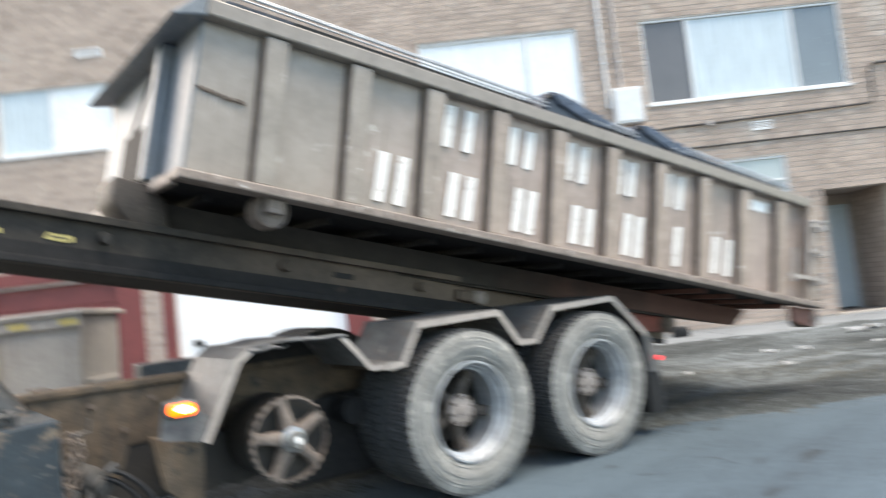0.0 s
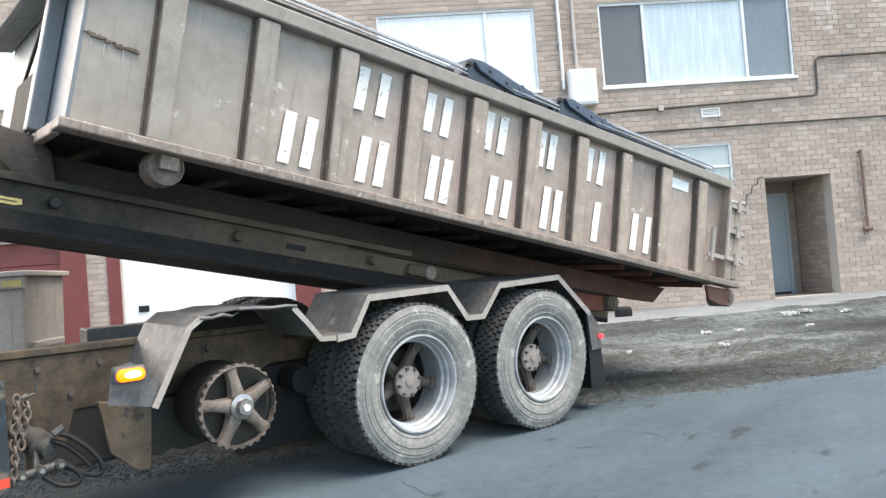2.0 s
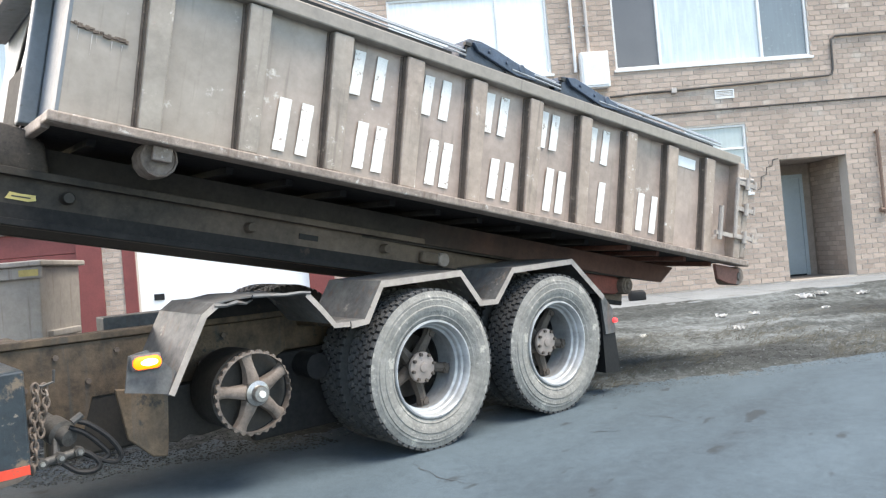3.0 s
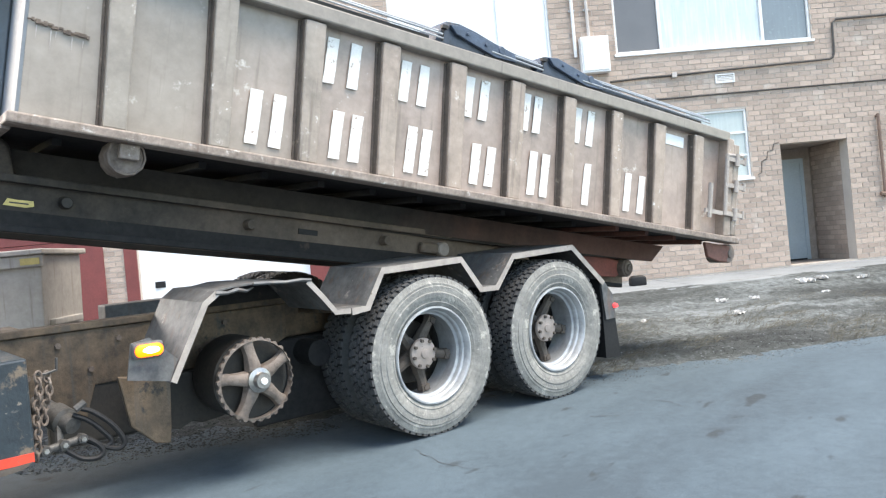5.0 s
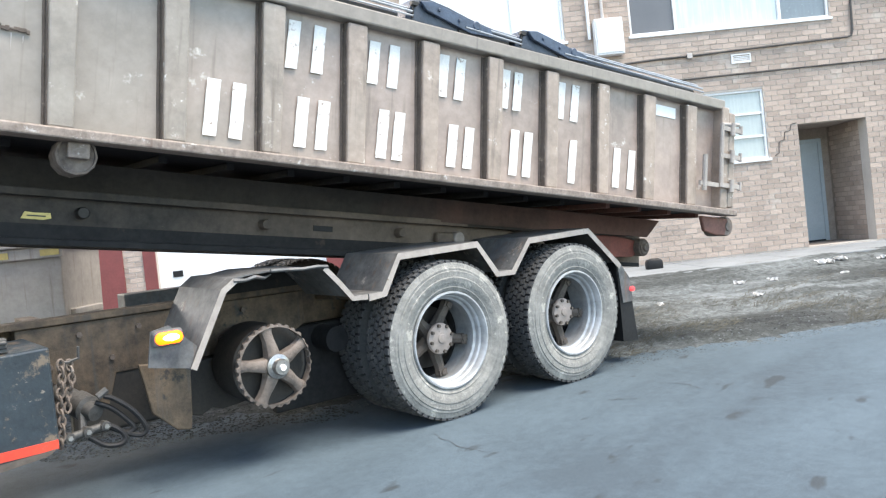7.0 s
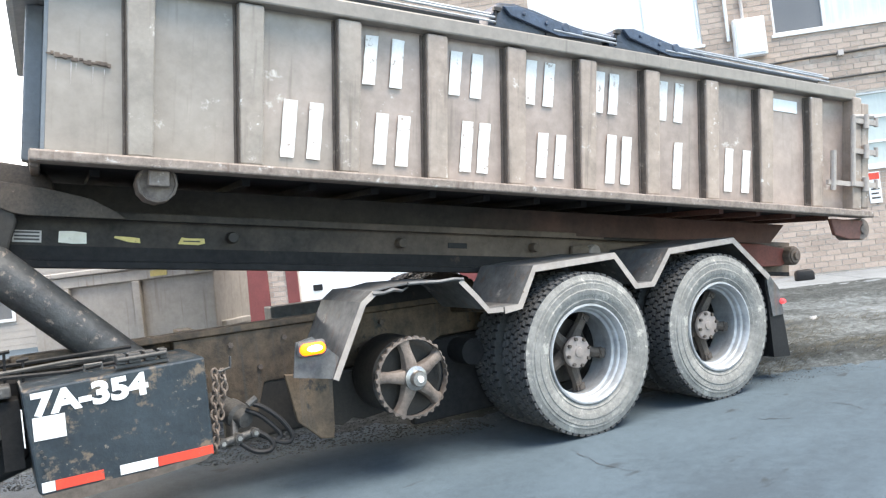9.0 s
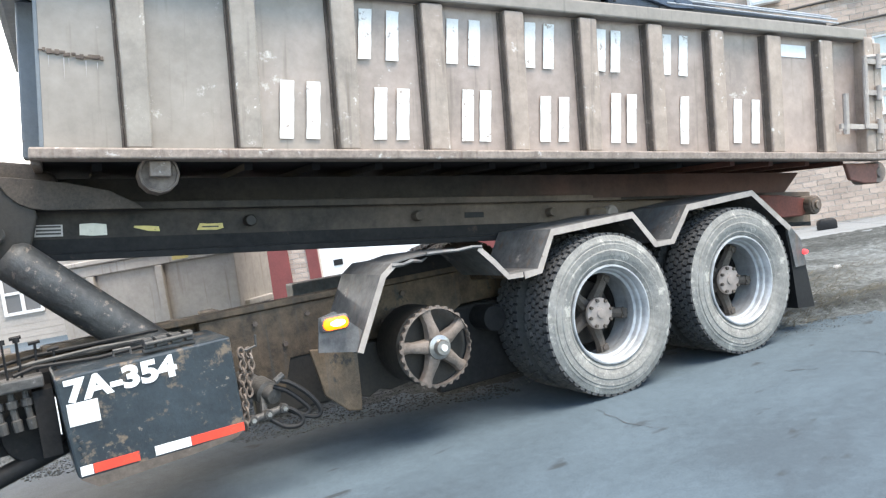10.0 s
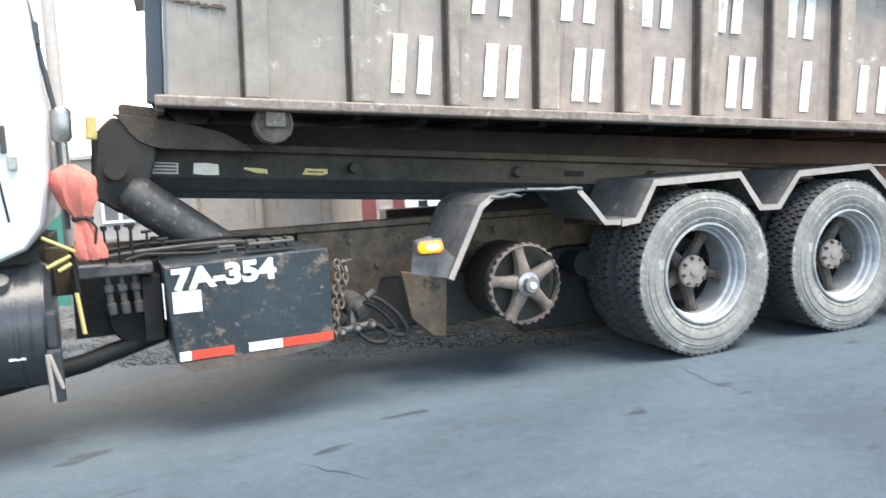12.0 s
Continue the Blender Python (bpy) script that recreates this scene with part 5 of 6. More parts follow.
bm = B()
lathe(bm, [(0.0, 0.65), (0.05, 0.65), (0.058, 0.66), (0.058, 0.715), (0.0, 0.715)], (-0.77, 0, -0.015), 20, closed=False)
part("bush", bm, CAP, hoist, "pale worn hoist bush", smooth=True)
bm = B()
box(bm, -1.0, -0.82, 0.66, 0.718, -0.06, 0.03)
part("bush_block", bm, RAIL, hoist, bevel=0.02)
for y in (0.53, 1.60):
    bm = B()
    lathe(bm, [(0.0, y - 0.03), (0.035, y - 0.03), (0.042, y - 0.012), (0.070, y - 0.01), (0.074, y), (0.085, y + 0.004), (0.09, y + 0.012), (0.09, y + 0.20), (0.0, y + 0.20)], (1.60, 0, 0.0), 20, closed=False)
    part("tail_roller", bm, HUB, hoist, smooth=True)
bm = B()
prism(bm, [(0.7, -0.13), (1.50, -0.10), (1.62, -0.04), (1.62, 0.06), (1.2, 0.10), (0.7, 0.10)], 0.60, 0.655)
part("tail_bracket", bm, TAIL_RED, hoist, "red oxide tail bracket with tail-light glow painted in", bevel=0.01)
bm = B()
prism(bm, [(-5.22, -0.19), (-5.07, -0.285), (-4.94, -0.22), (-4.88, 0.05), (-4.91, 0.19), (-4.97, 0.24), (-5.12, 0.25), (-5.19, 0.17)], 0.60, 0.659)
part("nose_bracket", bm, UNDER, hoist, bevel=0.015)
bm = B()
prism(bm, [(-5.14, 0.27), (-5.00, 0.262), (-4.74, 0.235), (-4.52, 0.19), (-4.38, 0.12), (-4.34, 0.085), (-4.84, 0.085), (-4.91, 0.095), (-4.97, 0.12), (-5.02, 0.165), (-5.05, 0.21), (-5.08, 0.245)], 0.585, 0.599)
part("nose_gusset", bm, GUSSET, hoist, "worn brown gusset plate", bevel=0.003)
bm = B()
tube(bm, [(-5.10, 0.50, -0.04), (-5.10, 0.72, -0.04)], 0.055, 16)
part("cylinder_pin", bm, UNDER, hoist, smooth=True)
bm = B()
box(bm, -5.18, -5.11, 0.57, 0.63, 0.252, 0.295)
part("nose_lamp", bm, WHITE_HOT, hoist, "lit marker lamp on the hoist nose", bevel=0.01)
part("reflector", box(B(), -5.245, -5.185, 0.56, 0.598, 0.12, 0.25), YELLOW, hoist, "yellow reflector on the hoist nose", bevel=0.012)
bm = B()
lathe(bm, [(0.0, 0.577), (0.04, 0.577), (0.048, 0.584), (0.048, 0.5985), (0.0, 0.599)], (-5.085, 0, -0.045), 18, closed=False)
part("pin_boss", bm, GRIME, hoist, smooth=True)

# lift cylinders
def cylinder(y):
    bm = B()
    tube(bm, [(0.04, 0, 0), (0.07, 0, 0), (0.10, 0, 0), (1.45, 0, 0)], 0.115, 26, radii=[0.07, 0.105, 0.118, 0.118])
    c = part("lift_cylinder", bm, CYLINDER, truck, "dark oily hydraulic lift cylinder", smooth=True)
    bm = B()
    tube(bm, [(1.40, 0, 0), (1.451, 0, 0), (1.50, 0, 0)], 0.13, 22)
    part("gland", bm, UNDER, c, smooth=True)
    return c


near_cylinder = cylinder(0.58)
far_cylinder = cylinder(1.86)

# ---- container ----
# Its own space: x along its floor from the front corner, y across, z up from the top of its bottom flange.
container = tagged(new("roll_off_container"), "brown steel roll-off container with ribbed sides and white markings", "container")
LEN, HIGH, WIDE = 6.42, 0.92, 2.40


def container_side(near):
    """One ribbed side: its sheet, ribs, top rail and bottom flange."""
    f = (lambda y: y) if near else (lambda y: WIDE - y)
    lo = lambda a, b: (min(f(a), f(b)), max(f(a), f(b)))
    y0, y1 = lo(0.10, 0.106)
    bm = B()
    skins = []
    for y in (y0, y1):
        skin = []
        for i in range(151):
            x = 0.02 + (LEN - 0.12) * i / 150
            col = []
            for j in range(17):
                z = (HIGH + 0.02) * j / 16
                bay = ((x - 0.48) / 0.588) % 1.0
                belly = math.sin(math.pi * bay) * math.sin(math.pi * j / 16)
                dent = 0.008 * belly * noise.noise((math.floor((x - 0.48) / 0.588) * 3.7, 1.0 if near else 5.0, 2.0)) * 2 + 0.006 * belly * noise.noise((x * 3.1, z * 3.7, 0))
                col.append(bm.verts.new((x, y - dent, z)))
            skin.append(col)
        skins.append(skin)
    for skin in skins:
        for i in range(150):
            for j in range(16):
                bm.faces.new((skin[i][j], skin[i + 1][j], skin[i + 1][j + 1], skin[i][j + 1]))
    for j in range(16):
        for i in (0, 150):
            bm.faces.new((skins[0][i][j], skins[1][i][j], skins[1][i][j + 1], skins[0][i][j + 1]))
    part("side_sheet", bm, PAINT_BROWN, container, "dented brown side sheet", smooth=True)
    for i in range(10):
        x = 0.41 + 0.588 * i
        yy = lo(0.025, 0.0985)
        bm = B()
        a, b = x + random.uniform(-0.006, 0.006), x + 0.128 + random.uniform(-0.006, 0.006)
        prism(bm, [(a, 0.002), (b, 0.002), (b - 0.01 + random.uniform(-0.008, 0.008), HIGH - 0.002), (a - 0.03, HIGH - 0.002)], *yy)
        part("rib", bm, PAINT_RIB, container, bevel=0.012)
        # Dark strip on the rib's front side: rust and side shade together.
        part("rib_edge", prism(B(), [(a - 0.006, 0.004), (a - 0.001, 0.004), (a - 0.031, HIGH - 0.004), (a - 0.036, HIGH - 0.004)], *lo(0.045, 0.0985)), SEAM, container, "rusted rib edge with its shade painted in")
        # Dark line along the rib's foot, rust and shade painted as one bead.
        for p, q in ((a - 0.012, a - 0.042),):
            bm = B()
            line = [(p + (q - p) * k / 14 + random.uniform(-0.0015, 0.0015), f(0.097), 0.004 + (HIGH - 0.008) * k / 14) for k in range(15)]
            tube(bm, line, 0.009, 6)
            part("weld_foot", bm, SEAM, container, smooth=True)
    yy = lo(0.008, 0.12)
    bm = B()
    prism(bm, [(0.0, HIGH), (LEN - 0.2, HIGH + 0.02), (LEN - 0.2, HIGH + 0.115), (0.0, HIGH + 0.105)], *yy)
    part("top_rail", bm, TOP_RAIL, container, bevel=0.012)
    yy = lo(-0.02, 0.14)
    part("bottom_flange", box(B(), -0.05, LEN, *yy, -0.058, 0.0), FLANGE, container, "worn scraped bottom flange", bevel=0.01)


container_side(True)
container_side(False)
# Floor and bearers near-black: the underside's shade is put into the colour.
part("floor", box(B(), 0.0, LEN - 0.05, 0.142, WIDE - 0.142, -0.03, -0.012), NEAR_BLACK, container)
for i in range(15):
    x = 0.25 + 0.425 * i
    part("floor_bearer", box(B(), x, x + 0.05, 0.44 if x < 4.6 else 0.30, WIDE - 0.34, -0.075, -0.032), RUST_RED if x > 4.6 else NEAR_BLACK, container)
for y in (0.72, 1.62):
    bm = B()
    prism(bm, [(0.0, -0.32), (4.9, -0.30), (5.97, -0.27), (6.14, -0.10), (0.0, -0.14)], y, y + 0.07)
    part("sill", bm, SILL, container)
bm = B()
prism(bm, [(0.02, -0.30), (5.98, -0.275), (6.16, -0.10), (0.02, -0.10)], 0.70, 0.718)
part("sill_face", bm, SILL_RED, container, "red-brown sill end")
def ragged_bar(x0, x1, z0, z1, lean):
    """A brushed bar with uneven edges."""
    rnd = random.Random(round(x0 * 1000 + z0 * 77))
    jit = lambda: rnd.uniform(-0.0022, 0.0022)
    k = 9
    right = [(x1 + lean * i / k + jit(), z0 + (z1 - z0) * i / k + (jit() if i in (0, k) else 0)) for i in range(k + 1)]
    left = [(x0 + lean * i / k + jit(), z0 + (z1 - z0) * i / k + (jit() if i in (0, k) else 0)) for i in range(k, -1, -1)]
    return prism(B(), right + left, 0.090, 0.094)


# markings: white bars of the size of the worn characters
for x0, x1, z0, z1 in ((1.74, 2.00, 0.56, 0.865), (2.33, 2.57, 0.56, 0.85), (2.91, 3.14, 0.565, 0.87), (3.49, 3.70, 0.57, 0.865), (4.08, 4.32, 0.572, 0.87),
                       (1.24, 1.48, 0.072, 0.41), (1.82, 2.05, 0.073, 0.39), (2.42, 2.63, 0.07, 0.40), (3.01, 3.24, 0.074, 0.38), (3.60, 3.82, 0.07, 0.42),
                       (4.23, 4.31, 0.066, 0.42), (4.76, 5.03, 0.08, 0.42)):
    w = min(0.082, x1 - x0)
    for left in ((x0,) if x1 - x0 < 0.15 else (x0, x1 - w)):
        part("marking_bar", ragged_bar(left, left + w, z0, z1, 0.018), WHITE_PAINT, container, "chipped white painted bar")
part("white_patch", box(B(), 5.255, 5.58, 0.090, 0.096, 0.775, 0.872), WHITE_CLEAN, container)
bm = B()
rnd = random.Random(2)
for k in range(16):
    x = 0.015 + 0.31 * k / 16
    box(bm, x, x + rnd.uniform(0.014, 0.03), 0.088, 0.0995, 0.505 - 0.12 * x + rnd.uniform(-0.010, 0.008), 0.520 - 0.12 * x + rnd.uniform(-0.004, 0.014))
part("weld_seam", bm, HUB, container, "ragged rusty weld seam", bevel=0.003)
for x, drop, w in ((0.06, 0.07, 0.005), (0.13, 0.12, 0.006), (0.155, 0.05, 0.004), (0.235, 0.09, 0.005), (0.29, 0.04, 0.005)):
    part("paint_run", prism(B(), [(x, 0.495 - 0.12 * x), (x + 0.4 * w, 0.495 - 0.12 * x - drop), (x + w, 0.495 - 0.12 * x)], 0.0975, 0.0995), PIPE, container, "pale paint run below the weld")

# front wall
part("front_sheet", box(B(), 0.0, 0.019, 0.10, WIDE - 0.10, 0.002, HIGH + 0.02), FRONT_PAINT, container, "pale grey front sheet")
part("front_flange", box(B(), -0.05, -0.002, 0.142, WIDE - 0.142, -0.075, 0.0), FLANGE, container, bevel=0.01)
bm = B()
prism(bm, [(-0.20, HIGH - 0.06), (-0.16, HIGH - 0.06), (-0.03, HIGH - 0.02), (-0.002, HIGH - 0.02), (-0.002, HIGH + 0.105), (-0.05, HIGH + 0.105)], -0.004, WIDE)
part("front_top_rail", bm, FRONT_PAINT, container, bevel=0.012)
for y in (0.56,):
    part("front_post", box(B(), -0.10, -0.002, y, y + 0.12, 0.003, HIGH - 0.03), FRONT_PAINT, container, bevel=0.012)
bm = B()
tube(bm, [(-0.07, 0.70, HIGH - 0.05), (-0.05, 1.35, 0.32)], 0.012, 8)
part("brace_rod", bm, UNDER, container)
# Dark plates stand in for the shaded opening of the hook pocket.
bm = B()
prism(bm, [(-0.06, 0.003), (-0.003, 0.003), (-0.003, 0.34), (-0.02, 0.34)], 0.70, 1.5)
part("hook_pocket", bm, UNDER, container, "dark plate standing in for the hook pocket's shade")
part("pocket_mouth", box(B(), -0.075, -0.062, 0.69, 1.35, 0.02, 0.40), NEAR_BLACK, container)
bm = B()
prism(bm, [(-0.26, 0.0), (-0.06, -0.02), (0.06, -0.08), (0.12, -0.30), (0.0, -0.345), (-0.12, -0.28), (-0.25, -0.16)], 0.58, 1.02)
part("hook_bracket", bm, GUSSET, container, "heavy rusted hook bracket", bevel=0.03, smooth=True)
# rear frame and gate
for y0, y1 in ((0.0, 0.14), (WIDE - 0.14, WIDE)):
    part("rear_post", box(B(), LEN - 0.25, LEN - 0.14, y0, y1, 0.001, HIGH + 0.05), PAINT_RIB, container, bevel=0.012)
part("gate", box(B(), LEN - 0.128, LEN - 0.03, 0.01, WIDE - 0.01, 0.02, HIGH + 0.01), PAINT_RIB, container, "brown rear gate", bevel=0.012)
for z in (0.22, 0.50, 0.76):
    bm = B()
    box(bm, LEN - 0.30, LEN + 0.01, -0.028, -0.006, z - 0.022, z + 0.022)
    tube(bm, [(LEN - 0.13, -0.03, z - 0.06), (LEN - 0.13, -0.03, z + 0.06)], 0.026, 10)
    tube(bm, [(LEN + 0.02, -0.02, z - 0.03), (LEN + 0.02, -0.02, z + 0.05)], 0.018, 8)
    part("hinge", bm, LIP, container, smooth=True)
bm = B()
tube(bm, [(LEN - 0.275, -0.015, 0.20), (LEN - 0.275, -0.015, 0.80)], 0.022, 8)
tube(bm, [(LEN - 0.275, -0.015, 0.79), (LEN - 0.02, -0.015, 0.82)], 0.02, 8)
box(bm, LEN - 0.58, LEN - 0.30, -0.012, 0.012, 0.195, 0.235)
tube(bm, [(LEN - 0.52, -0.01, 0.15), (LEN - 0.53, -0.02, 0.48)], 0.024, 8)
part("gate_latch", bm, LIP, container, "steel ratchet latch of the gate", smooth=True)
# rollers
for y in (0.09, WIDE - 0.27):
    bm = B()
    lathe(bm, [(0.0, y + 0.012), (0.092, y + 0.012), (0.095, y), (0.106, y + 0.004), (0.110, y + 0.02), (0.110, y + 0.17), (0.1, y + 0.18), (0.0, y + 0.18)], (0.572, 0, -0.125), 12, closed=False)
    part("front_roller", bm, CAST, container, "worn steel ground roller", smooth=True)
    bm = B()
    box(bm, 0.52, 0.63, y - 0.04 if y < 1 else y + 0.18, y - 0.002 if y < 1 else y + 0.22, -0.145, -0.06)
    part("roller_bracket", bm, FLANGE, container, bevel=0.008)
    bm = B()
    prism(bm, [(5.98, -0.08), (6.40, -0.08), (6.36, -0.245), (6.22, -0.25), (6.04, -0.22)], y - 0.02, y + 0.02)
    part("rear_bracket", bm, RUST_RED, container, bevel=0.01)
    bm = B()
    lathe(bm, [(0.0, y - 0.03), (0.04, y - 0.03), (0.045, y - 0.012), (0.088, y - 0.012), (0.094, y), (0.094, y + 0.2), (0.0, y + 0.2)], (6.40, 0, -0.155), 20, closed=False)
    part("rear_roller", bm, CAST, container, smooth=True)

# dark hinged lids with edge rods along the top
for x0, x1, hump in ((0.10, 2.54, 0.0), (2.60, 3.54, 0.15), (3.60, 5.80, 0.13)):
    top = HIGH + 0.108
    bm = B()
    outline = [(x0, top), (x1, top), (x1, top + 0.045)]
    if hump:
        outline += [(x0 + dx, top + 0.045 + hump * f) for dx, f in ((1.25, 0.12), (0.85, 0.34), (0.55, 0.62), (0.36, 0.88), (0.20, 1.0), (0.08, 0.92))]
    outline.append((x0, top + 0.04))
    prism(bm, outline, 0.06, WIDE - 0.06)
    lid = part("lid", bm, TARP, container, "dark blue-black hinged lid", bevel=0.008, smooth=True)
    for rise, y, r in ((0.075, 0.042, 0.009), (0.042, 0.03, 0.007), (0.112, 0.10, 0.010)):
        bm = B()
        tube(bm, [(x0 + (0.5 if hump else 0.05), y, top + rise + 0.012), (x1 + 0.10, y, top + rise - 0.004)], r, 8)
        part("edge_rod", bm, RIM, lid, smooth=True)
    bm = B()
    box(bm, x0 + 0.45, x1 - 0.02, 0.045, 0.058, top + 0.004, top + 0.030)
    part("gutter", bm, UNDER, lid)
    if hump:
        bm = B()
        lathe(bm, [(0.0, 0.022), (0.030, 0.022), (0.036, 0.03), (0.036, 0.058), (0.0, 0.058)], (x0 + 0.60, 0, top + 0.085), 14, closed=False)
        prism(bm, [(x0 + 0.10, top + 0.155), (x0 + 0.20, top + 0.172), (x0 + 0.52, top + 0.118), (x0 + 0.74, top + 0.085), (x0 + 0.76, top + 0.03), (x0 + 0.55, top + 0.02), (x0 + 0.16, top + 0.10)], 0.03, 0.057)
        for dx, h in ((0.26, 0.125), (0.44, 0.09)):
            tube(bm, [(x0 + dx, 0.018, top + h), (x0 + dx, 0.031, top + h)], 0.014, 8)
        part("hinge_arm", bm, ARM_BLUE, lid, "blue-black hinge arm", bevel=0.006)
        bm = B()
        tube(bm, [(x0 + 0.05, 0.05, top + 0.03), (x0 + 0.055, 0.05, top + 0.125)], 0.008, 6)
        box(bm, x0 + 0.03, x0 + 0.08, 0.03, 0.06, top + 0.115, top + 0.14)
        part("catch", bm, UNDER, lid)

# ---- litter on the verge ----
def litter(x, y, size, seed, label, mat=LITTER):
    rnd = random.Random(seed)
    bm = B()
    k = 6
    vs = [[bm.verts.new((size * (i / k - 0.5) * rnd.uniform(0.85, 1.15), size * 0.7 * (j / k - 0.5) * rnd.uniform(0.8, 1.2), rnd.uniform(0, 0.35) * size)) for j in range(k + 1)] for i in range(k + 1)]
    for i in range(k):
        for j in range(k):
            bm.faces.new((vs[i][j], vs[i + 1][j], vs[i + 1][j + 1], vs[i][j + 1]))
    bmesh.ops.solidify(bm, geom=bm.faces[:], thickness=0.004)
    z = max(verge_height(x, y), ground_height(x, y))
    tagged(part("litter", bm, mat, at=Matrix.Translation((x, y, z)) @ Matrix.Rotation(rnd.uniform(0, 6), 4, "Z")), label, "litter", "scraps of paper on the verge")


for x, y, s, k in ((5.82, 0.81, 0.16, 1), (9.3, 1.5, 0.24, 2), (9.75, 1.45, 0.2, 3), (7.3, 1.35, 0.14, 4), (7.1, 1.75, 0.16, 5), (10.6, 2.4, 0.2, 6), (4.9, 1.6, 0.12, 7), (8.6, 0.9, 0.12, 8), (10.3, 1.0, 0.18, 9)):
    litter(x, y, s, k, "crumpled scrap of white paper on the dirt verge")
bm = B()
prism(bm, [(-0.15, 0.0), (0.15, 0.0), (0.15, 0.14), (0.10, 0.19), (-0.11, 0.185), (-0.15, 0.13)], -0.09, 0.09)
tagged(part("black_bag", bm, BLACK, bevel=0.03, smooth=True, at=Matrix.Translation((8.68, 4.3, 0.21)) @ Matrix.Rotation(radians(-38), 4, "Z")), "small black rubbish bag on the pavement by the wall", "bag")

def scatter(name, mat, count, seed, lo, hi, spread_, label, xa=-7, xb=12, back=0.10):
    rnd = random.Random(seed)
    verts, faces = [], []
    cube = [(-1, -1, -1), (1, -1, -1), (1, 1, -1), (-1, 1, -1), (-0.8, -0.7, 1), (0.8, -0.8, 1), (0.7, 0.8, 1), (-0.8, 0.7, 1)]
    quads = [(0, 3, 2, 1), (4, 5, 6, 7), (0, 1, 5, 4), (1, 2, 6, 5), (2, 3, 7, 6), (3, 0, 4, 7)]
    for k in range(count):
        x = rnd.uniform(xa, xb)
        y = edge_y(x) + abs(rnd.gauss(0, spread_)) - back
        if 0.616 * x + 0.788 * y > 9.6:
            continue
        s = rnd.uniform(lo, hi)
        m = Matrix.Translation((x, y, max(verge_height(x, y), ground_height(x, y)))) @ Euler((rnd.uniform(-0.4, 0.4), rnd.uniform(-0.4, 0.4), rnd.uniform(0, 6))).to_matrix().to_4x4()
        k0 = len(verts)
        verts.extend(m @ Vector((s * a * rnd.uniform(0.7, 1.3), s * b * rnd.uniform(0.6, 1.1), s * c * 0.5)) for a, b, c in cube)
        faces.extend(tuple(k0 + i for i in q) for q in quads)
    me = bpy.data.meshes.new(name)
    me.from_pydata(verts, [], faces)
    me.materials.append(mat)
    tagged(new(name, me), label, name, kind="stuff")


scatter("gravel", DIRT, 14000, 21, 0.002, 0.006, 1.1, "loose brown gravel along the road's edge", back=0.14)
scatter("grit", CONCRETE, 3000, 22, 0.003, 0.008, 1.2, "pale grit and stone chips on the verge")
scatter("clods", UNDER, 350, 23, 0.003, 0.008, 1.2, "dark clods and dead leaves on the verge")

scatter("rubble", DIRT, 6000, 24, 0.003, 0.010, 0.6, "loose grey rubble on the verge behind the truck", -5, -0.3, 0.35)


def dead_grass(count):
    """Flattened dry blades lying along the ruts."""
    rnd = random.Random(31)
    verts, faces = [], []
    for k in range(count):
        x = rnd.uniform(-3, 14)
        y = edge_y(x) + 0.15 + abs(rnd.gauss(0, 1.5))
        if noise.noise((x * 0.8, y * 1.6, 4)) < 0.02 or 0.616 * x + 0.788 * y > 7.5:
            continue
        z = verge_height(x, y)
        a = rnd.gauss(-0.4, 0.5)
        s, w, up = rnd.uniform(0.05, 0.16), rnd.uniform(0.002, 0.005), rnd.uniform(0.0, 0.05)
        dx, dy = math.cos(a), math.sin(a)
        k0 = len(verts)
        for f, h in ((0.0, -0.006), (0.5, up), (1.0, up * 0.6)):
            px, py = x + dx * s * f, y + dy * s * f
            b = w * (1 - 0.7 * f)
            verts.extend([(px - dy * b, py + dx * b, z + h), (px + dy * b, py - dx * b, z + h), (px, py, z + h + b)])
        for q in (0, 3):
            for i in range(3):
                j = (i + 1) % 3
                faces.append((k0 + q + i, k0 + q + j, k0 + q + 3 + j, k0 + q + 3 + i))
        faces.append((k0, k0 + 2, k0 + 1))
        faces.append((k0 + 6, k0 + 7, k0 + 8))
    me = bpy.data.meshes.new("dead_grass")
    me.from_pydata(verts, [], faces)
    me.materials.append(STRAW)
    tagged(new("dead_grass", me), "flattened dry dead grass on the dirt verge", "grass", kind="stuff")


dead_grass(16000)

# ---- bricks ----
def island_brick():
    """The same brick, varied from piece to piece of one joined mesh."""
    m = BRICK.copy()
    m.name = "tan_brick_joined"
    t = m.node_tree
    hsv = next(x for x in t.nodes if x.type == "HUE_SAT")
    rng = hsv.inputs["Value"].links[0].from_node
    geo = t.nodes.new("ShaderNodeNewGeometry")
    t.links.new(geo.outputs["Random Per Island"], rng.inputs[0])
    return m


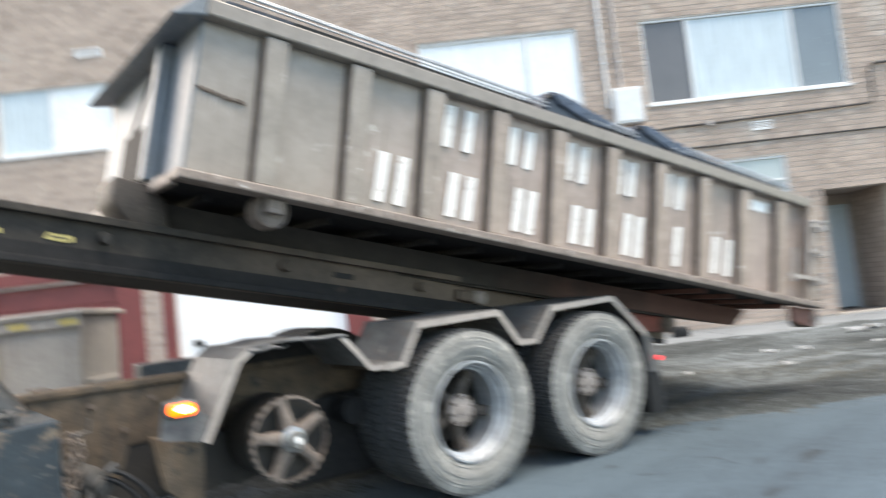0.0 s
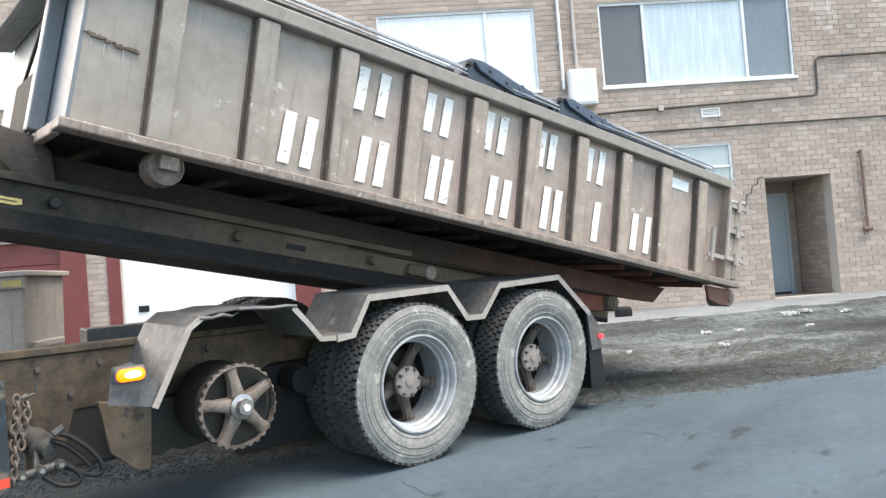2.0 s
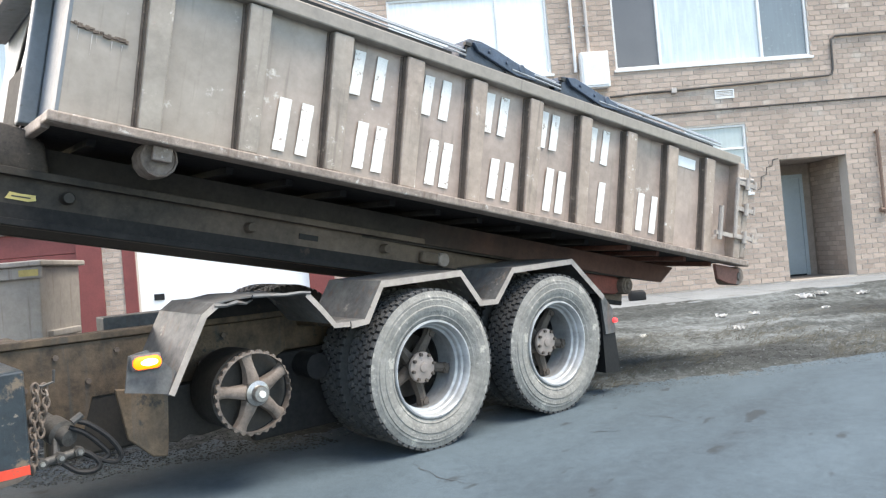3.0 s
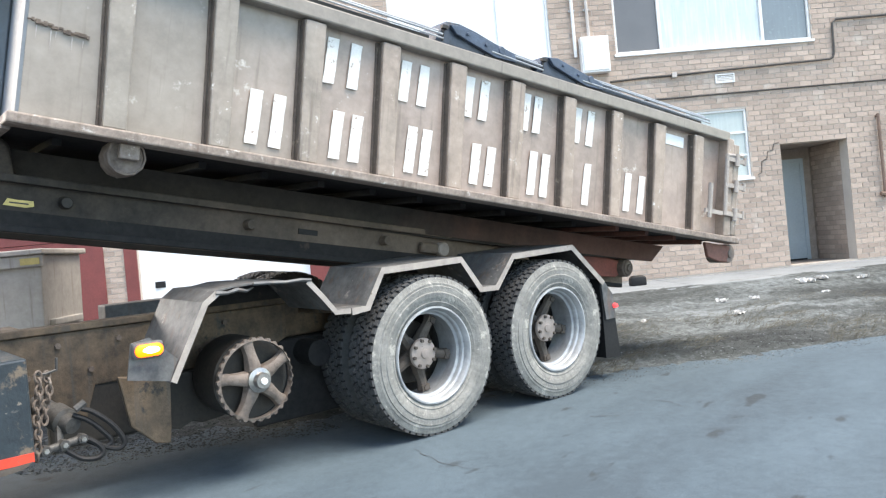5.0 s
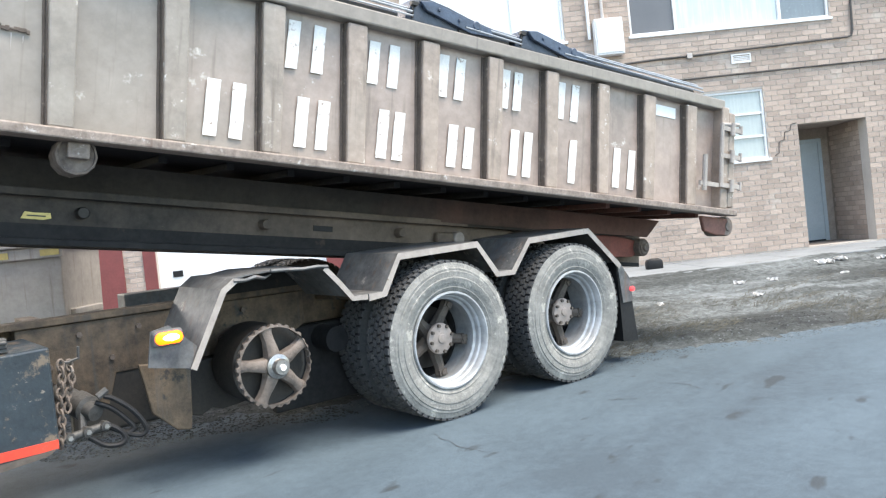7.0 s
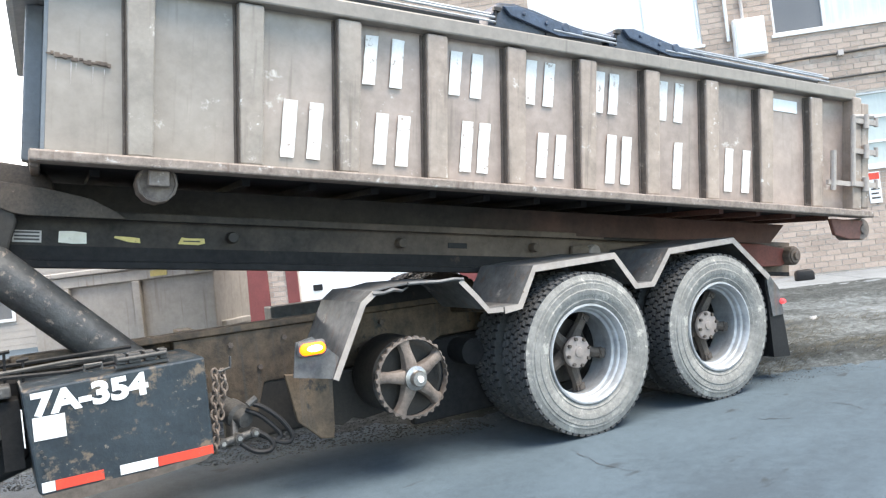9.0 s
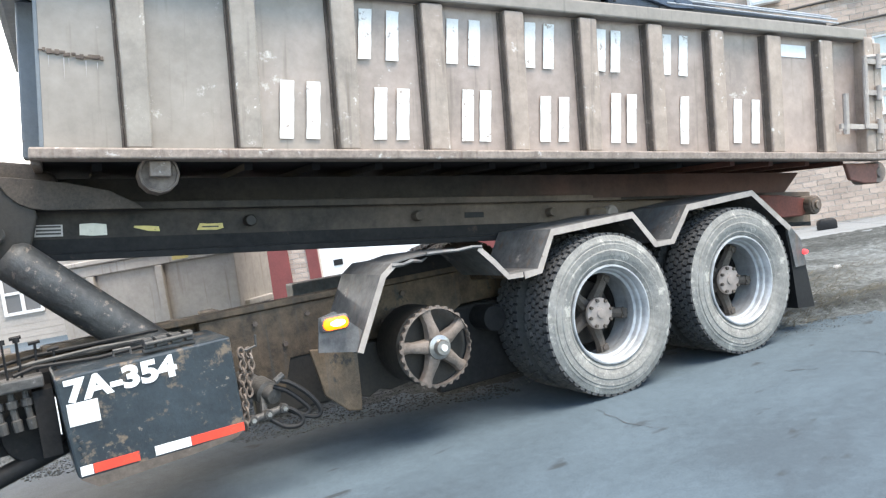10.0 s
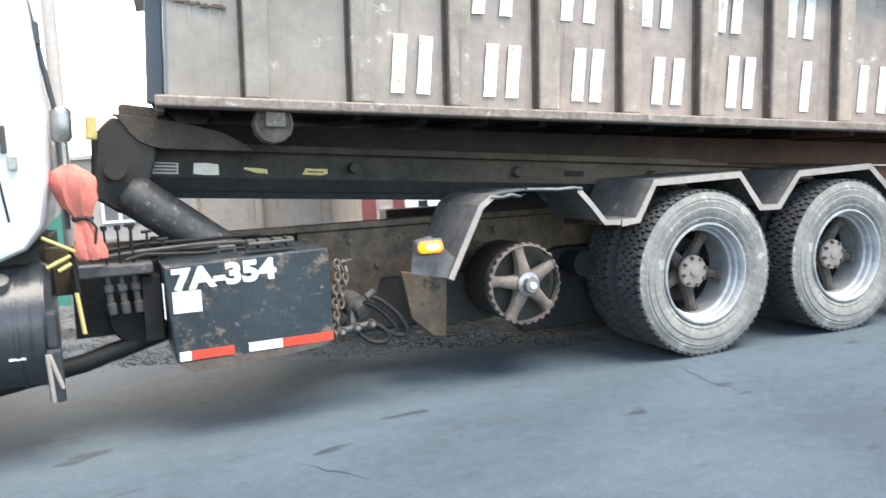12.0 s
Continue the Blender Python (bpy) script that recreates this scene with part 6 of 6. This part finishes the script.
def lay_bricks():
    course, length, joint = 0.101, 0.245, 0.015
    rnd = random.Random(8)
    meshes = {}
    verts, faces, made = [], [], 0
    row = 0
    z = BASE
    while z < ROOF - 0.05:
        z1 = z + course - joint
        mid = (z + z1) / 2
        cuts = sorted((a, b) for a, b, c, d in OPENINGS if c < mid < d)
        spans, u = [], U0
        for a, b in cuts:
            spans.append((u, a))
            u = b
        spans.append((u, U1))
        for a, b in spans:
            i = math.floor((a - U0) / length - 0.5)
            while True:
                p = U0 + length * (i + 0.5 * (row % 2))
                q = p + length - joint
                i += 1
                if p >= b:
                    break
                p, q = max(p, a), min(q, b)
                if q - p < 0.02:
                    continue
                out = rnd.uniform(0.001, 0.006)
                if made < 300 and 6.99 < p < 7.55 and q < 7.61 or made < 300 and 8.97 < p < 10.0 and z < 2.4:
                    key = round(q - p, 3)
                    if key not in meshes:
                        bm = B()
                        box(bm, 0, q - p, 0, 0.0115, 0, z1 - z)
                        me = bpy.data.meshes.new("brick")
                        bmesh.ops.recalc_face_normals(bm, faces=bm.faces)
                        bm.to_mesh(me)
                        bm.free()
                        me.materials.append(BRICK)
                        meshes[key] = me
                    ob = new("brick", meshes[key])
                    ob.parent = wall
                    ob.matrix_basis = Matrix.Translation((p, out, z))
                    made += 1
                    continue
                k = len(verts)
                verts.extend([(p, out, z), (q, out, z), (q, out, z1), (p, out, z1), (p, 0.0115, z), (q, 0.0115, z), (q, 0.0115, z1), (p, 0.0115, z1)])
                faces.extend([(k, k + 1, k + 2, k + 3), (k, k + 4, k + 5, k + 1), (k + 3, k + 2, k + 6, k + 7), (k, k + 3, k + 7, k + 4), (k + 1, k + 5, k + 6, k + 2)])
        # the deep side of the entrance recess
        if z1 < 2.66:
            for i in range(-1, 6):
                p, q = 0.30 + length * (i + 0.5 * (row % 2)), 0.30 + length * (i + 1 + 0.5 * (row % 2)) - joint
                p, q = max(p, 0.306), min(q, 1.43)
                if q - p > 0.03:
                    k, u = len(verts), 8.9785 - rnd.uniform(0.001, 0.004)
                    verts.extend([(u, p, z), (u, q, z), (u, q, z1), (u, p, z1), (8.98, p, z), (8.98, q, z), (8.98, q, z1), (8.98, p, z1)])
                    faces.extend([(k, k + 1, k + 2, k + 3), (k, k + 4, k + 5, k + 1), (k + 3, k + 2, k + 6, k + 7), (k, k + 3, k + 7, k + 4), (k + 1, k + 5, k + 6, k + 2)])
        z += course
        row += 1
    me = bpy.data.meshes.new("bricks")
    me.from_pydata(verts, [], faces)
    me.materials.append(island_brick())
    ob = new("bricks", me)
    ob.parent = wall
    tagged(ob, kind="stuff")


lay_bricks()


# ---- what moves ----
HOIST_ANGLE = [(0, -11.09), (0.5, -11.04), (1.5, -11.03), (2.0, -10.97), (2.5, -10.87), (3.0, -10.46), (5.0, -9.12), (5.5, -8.68), (6.0, -8.4),
               (6.5, -7.93), (8.5, -6.69), (9.0, -6.75), (9.5, -6.9), (10.0, -6.5), (10.5, -5.85), (11.0, -5.28), (11.5, -4.61), (12.0, -3.94)]
CONTAINER_POSE = [  # seconds, along, height, angle
    (0, -1.785, 2.170, -11.65), (0.5, -1.870, 2.183, -11.65), (1.0, -1.961, 2.200, -11.63), (1.5, -2.051, 2.221, -11.62), (2.0, -2.147, 2.234, -11.53), (2.5, -2.236, 2.242, -11.38),
    (3.0, -2.263, 2.211, -10.84), (5.0, -2.451, 2.141, -9.41), (5.5, -2.554, 2.125, -8.97), (6.0, -2.639, 2.113, -8.66), (6.5, -2.727, 2.101, -8.28), (8.5, -3.072, 2.035, -6.95),
    (9.0, -3.190, 2.049, -6.92), (9.5, -3.250, 2.058, -6.95), (10.0, -3.265, 2.019, -6.39), (10.5, -3.283, 1.954, -5.60), (11.0, -3.289, 1.898, -4.95), (11.5, -3.291, 1.831, -4.12),
    (12.0, -3.297, 1.759, -3.33)]


def hoist_pose(a):
    """The hoist frame turned by a degrees about its hinge."""
    return pose(HINGE.x, 0, HINGE.z, 0, -a - 0.6, 0) @ pose(*SEAT) @ pose(0, 0, 0, 0, 0.6, 0)


def motions():
    walk(hoist, [(t, hoist_pose(a)) for t, a in HOIST_ANGLE])
    for ob, y in ((near_cylinder, 0.58), (far_cylinder, 1.86)):
        rows = []
        for t, a in HOIST_ANGLE:
            px, _, pz = hoist_pose(a) @ Vector((-5.08, 0, -0.125))
            way = math.degrees(math.atan2(0.29 - pz, -2.25 - px))
            rows.append((t, pose(px, y, pz, 0, -way, 0)))
        walk(ob, rows)
    c, s = math.cos(radians(4)), math.sin(radians(4))
    walk(container, [(t, TILT @ pose(c * a, -s * a, z, 0, -deg, -4)) for t, a, z, deg in CONTAINER_POSE])


motions()
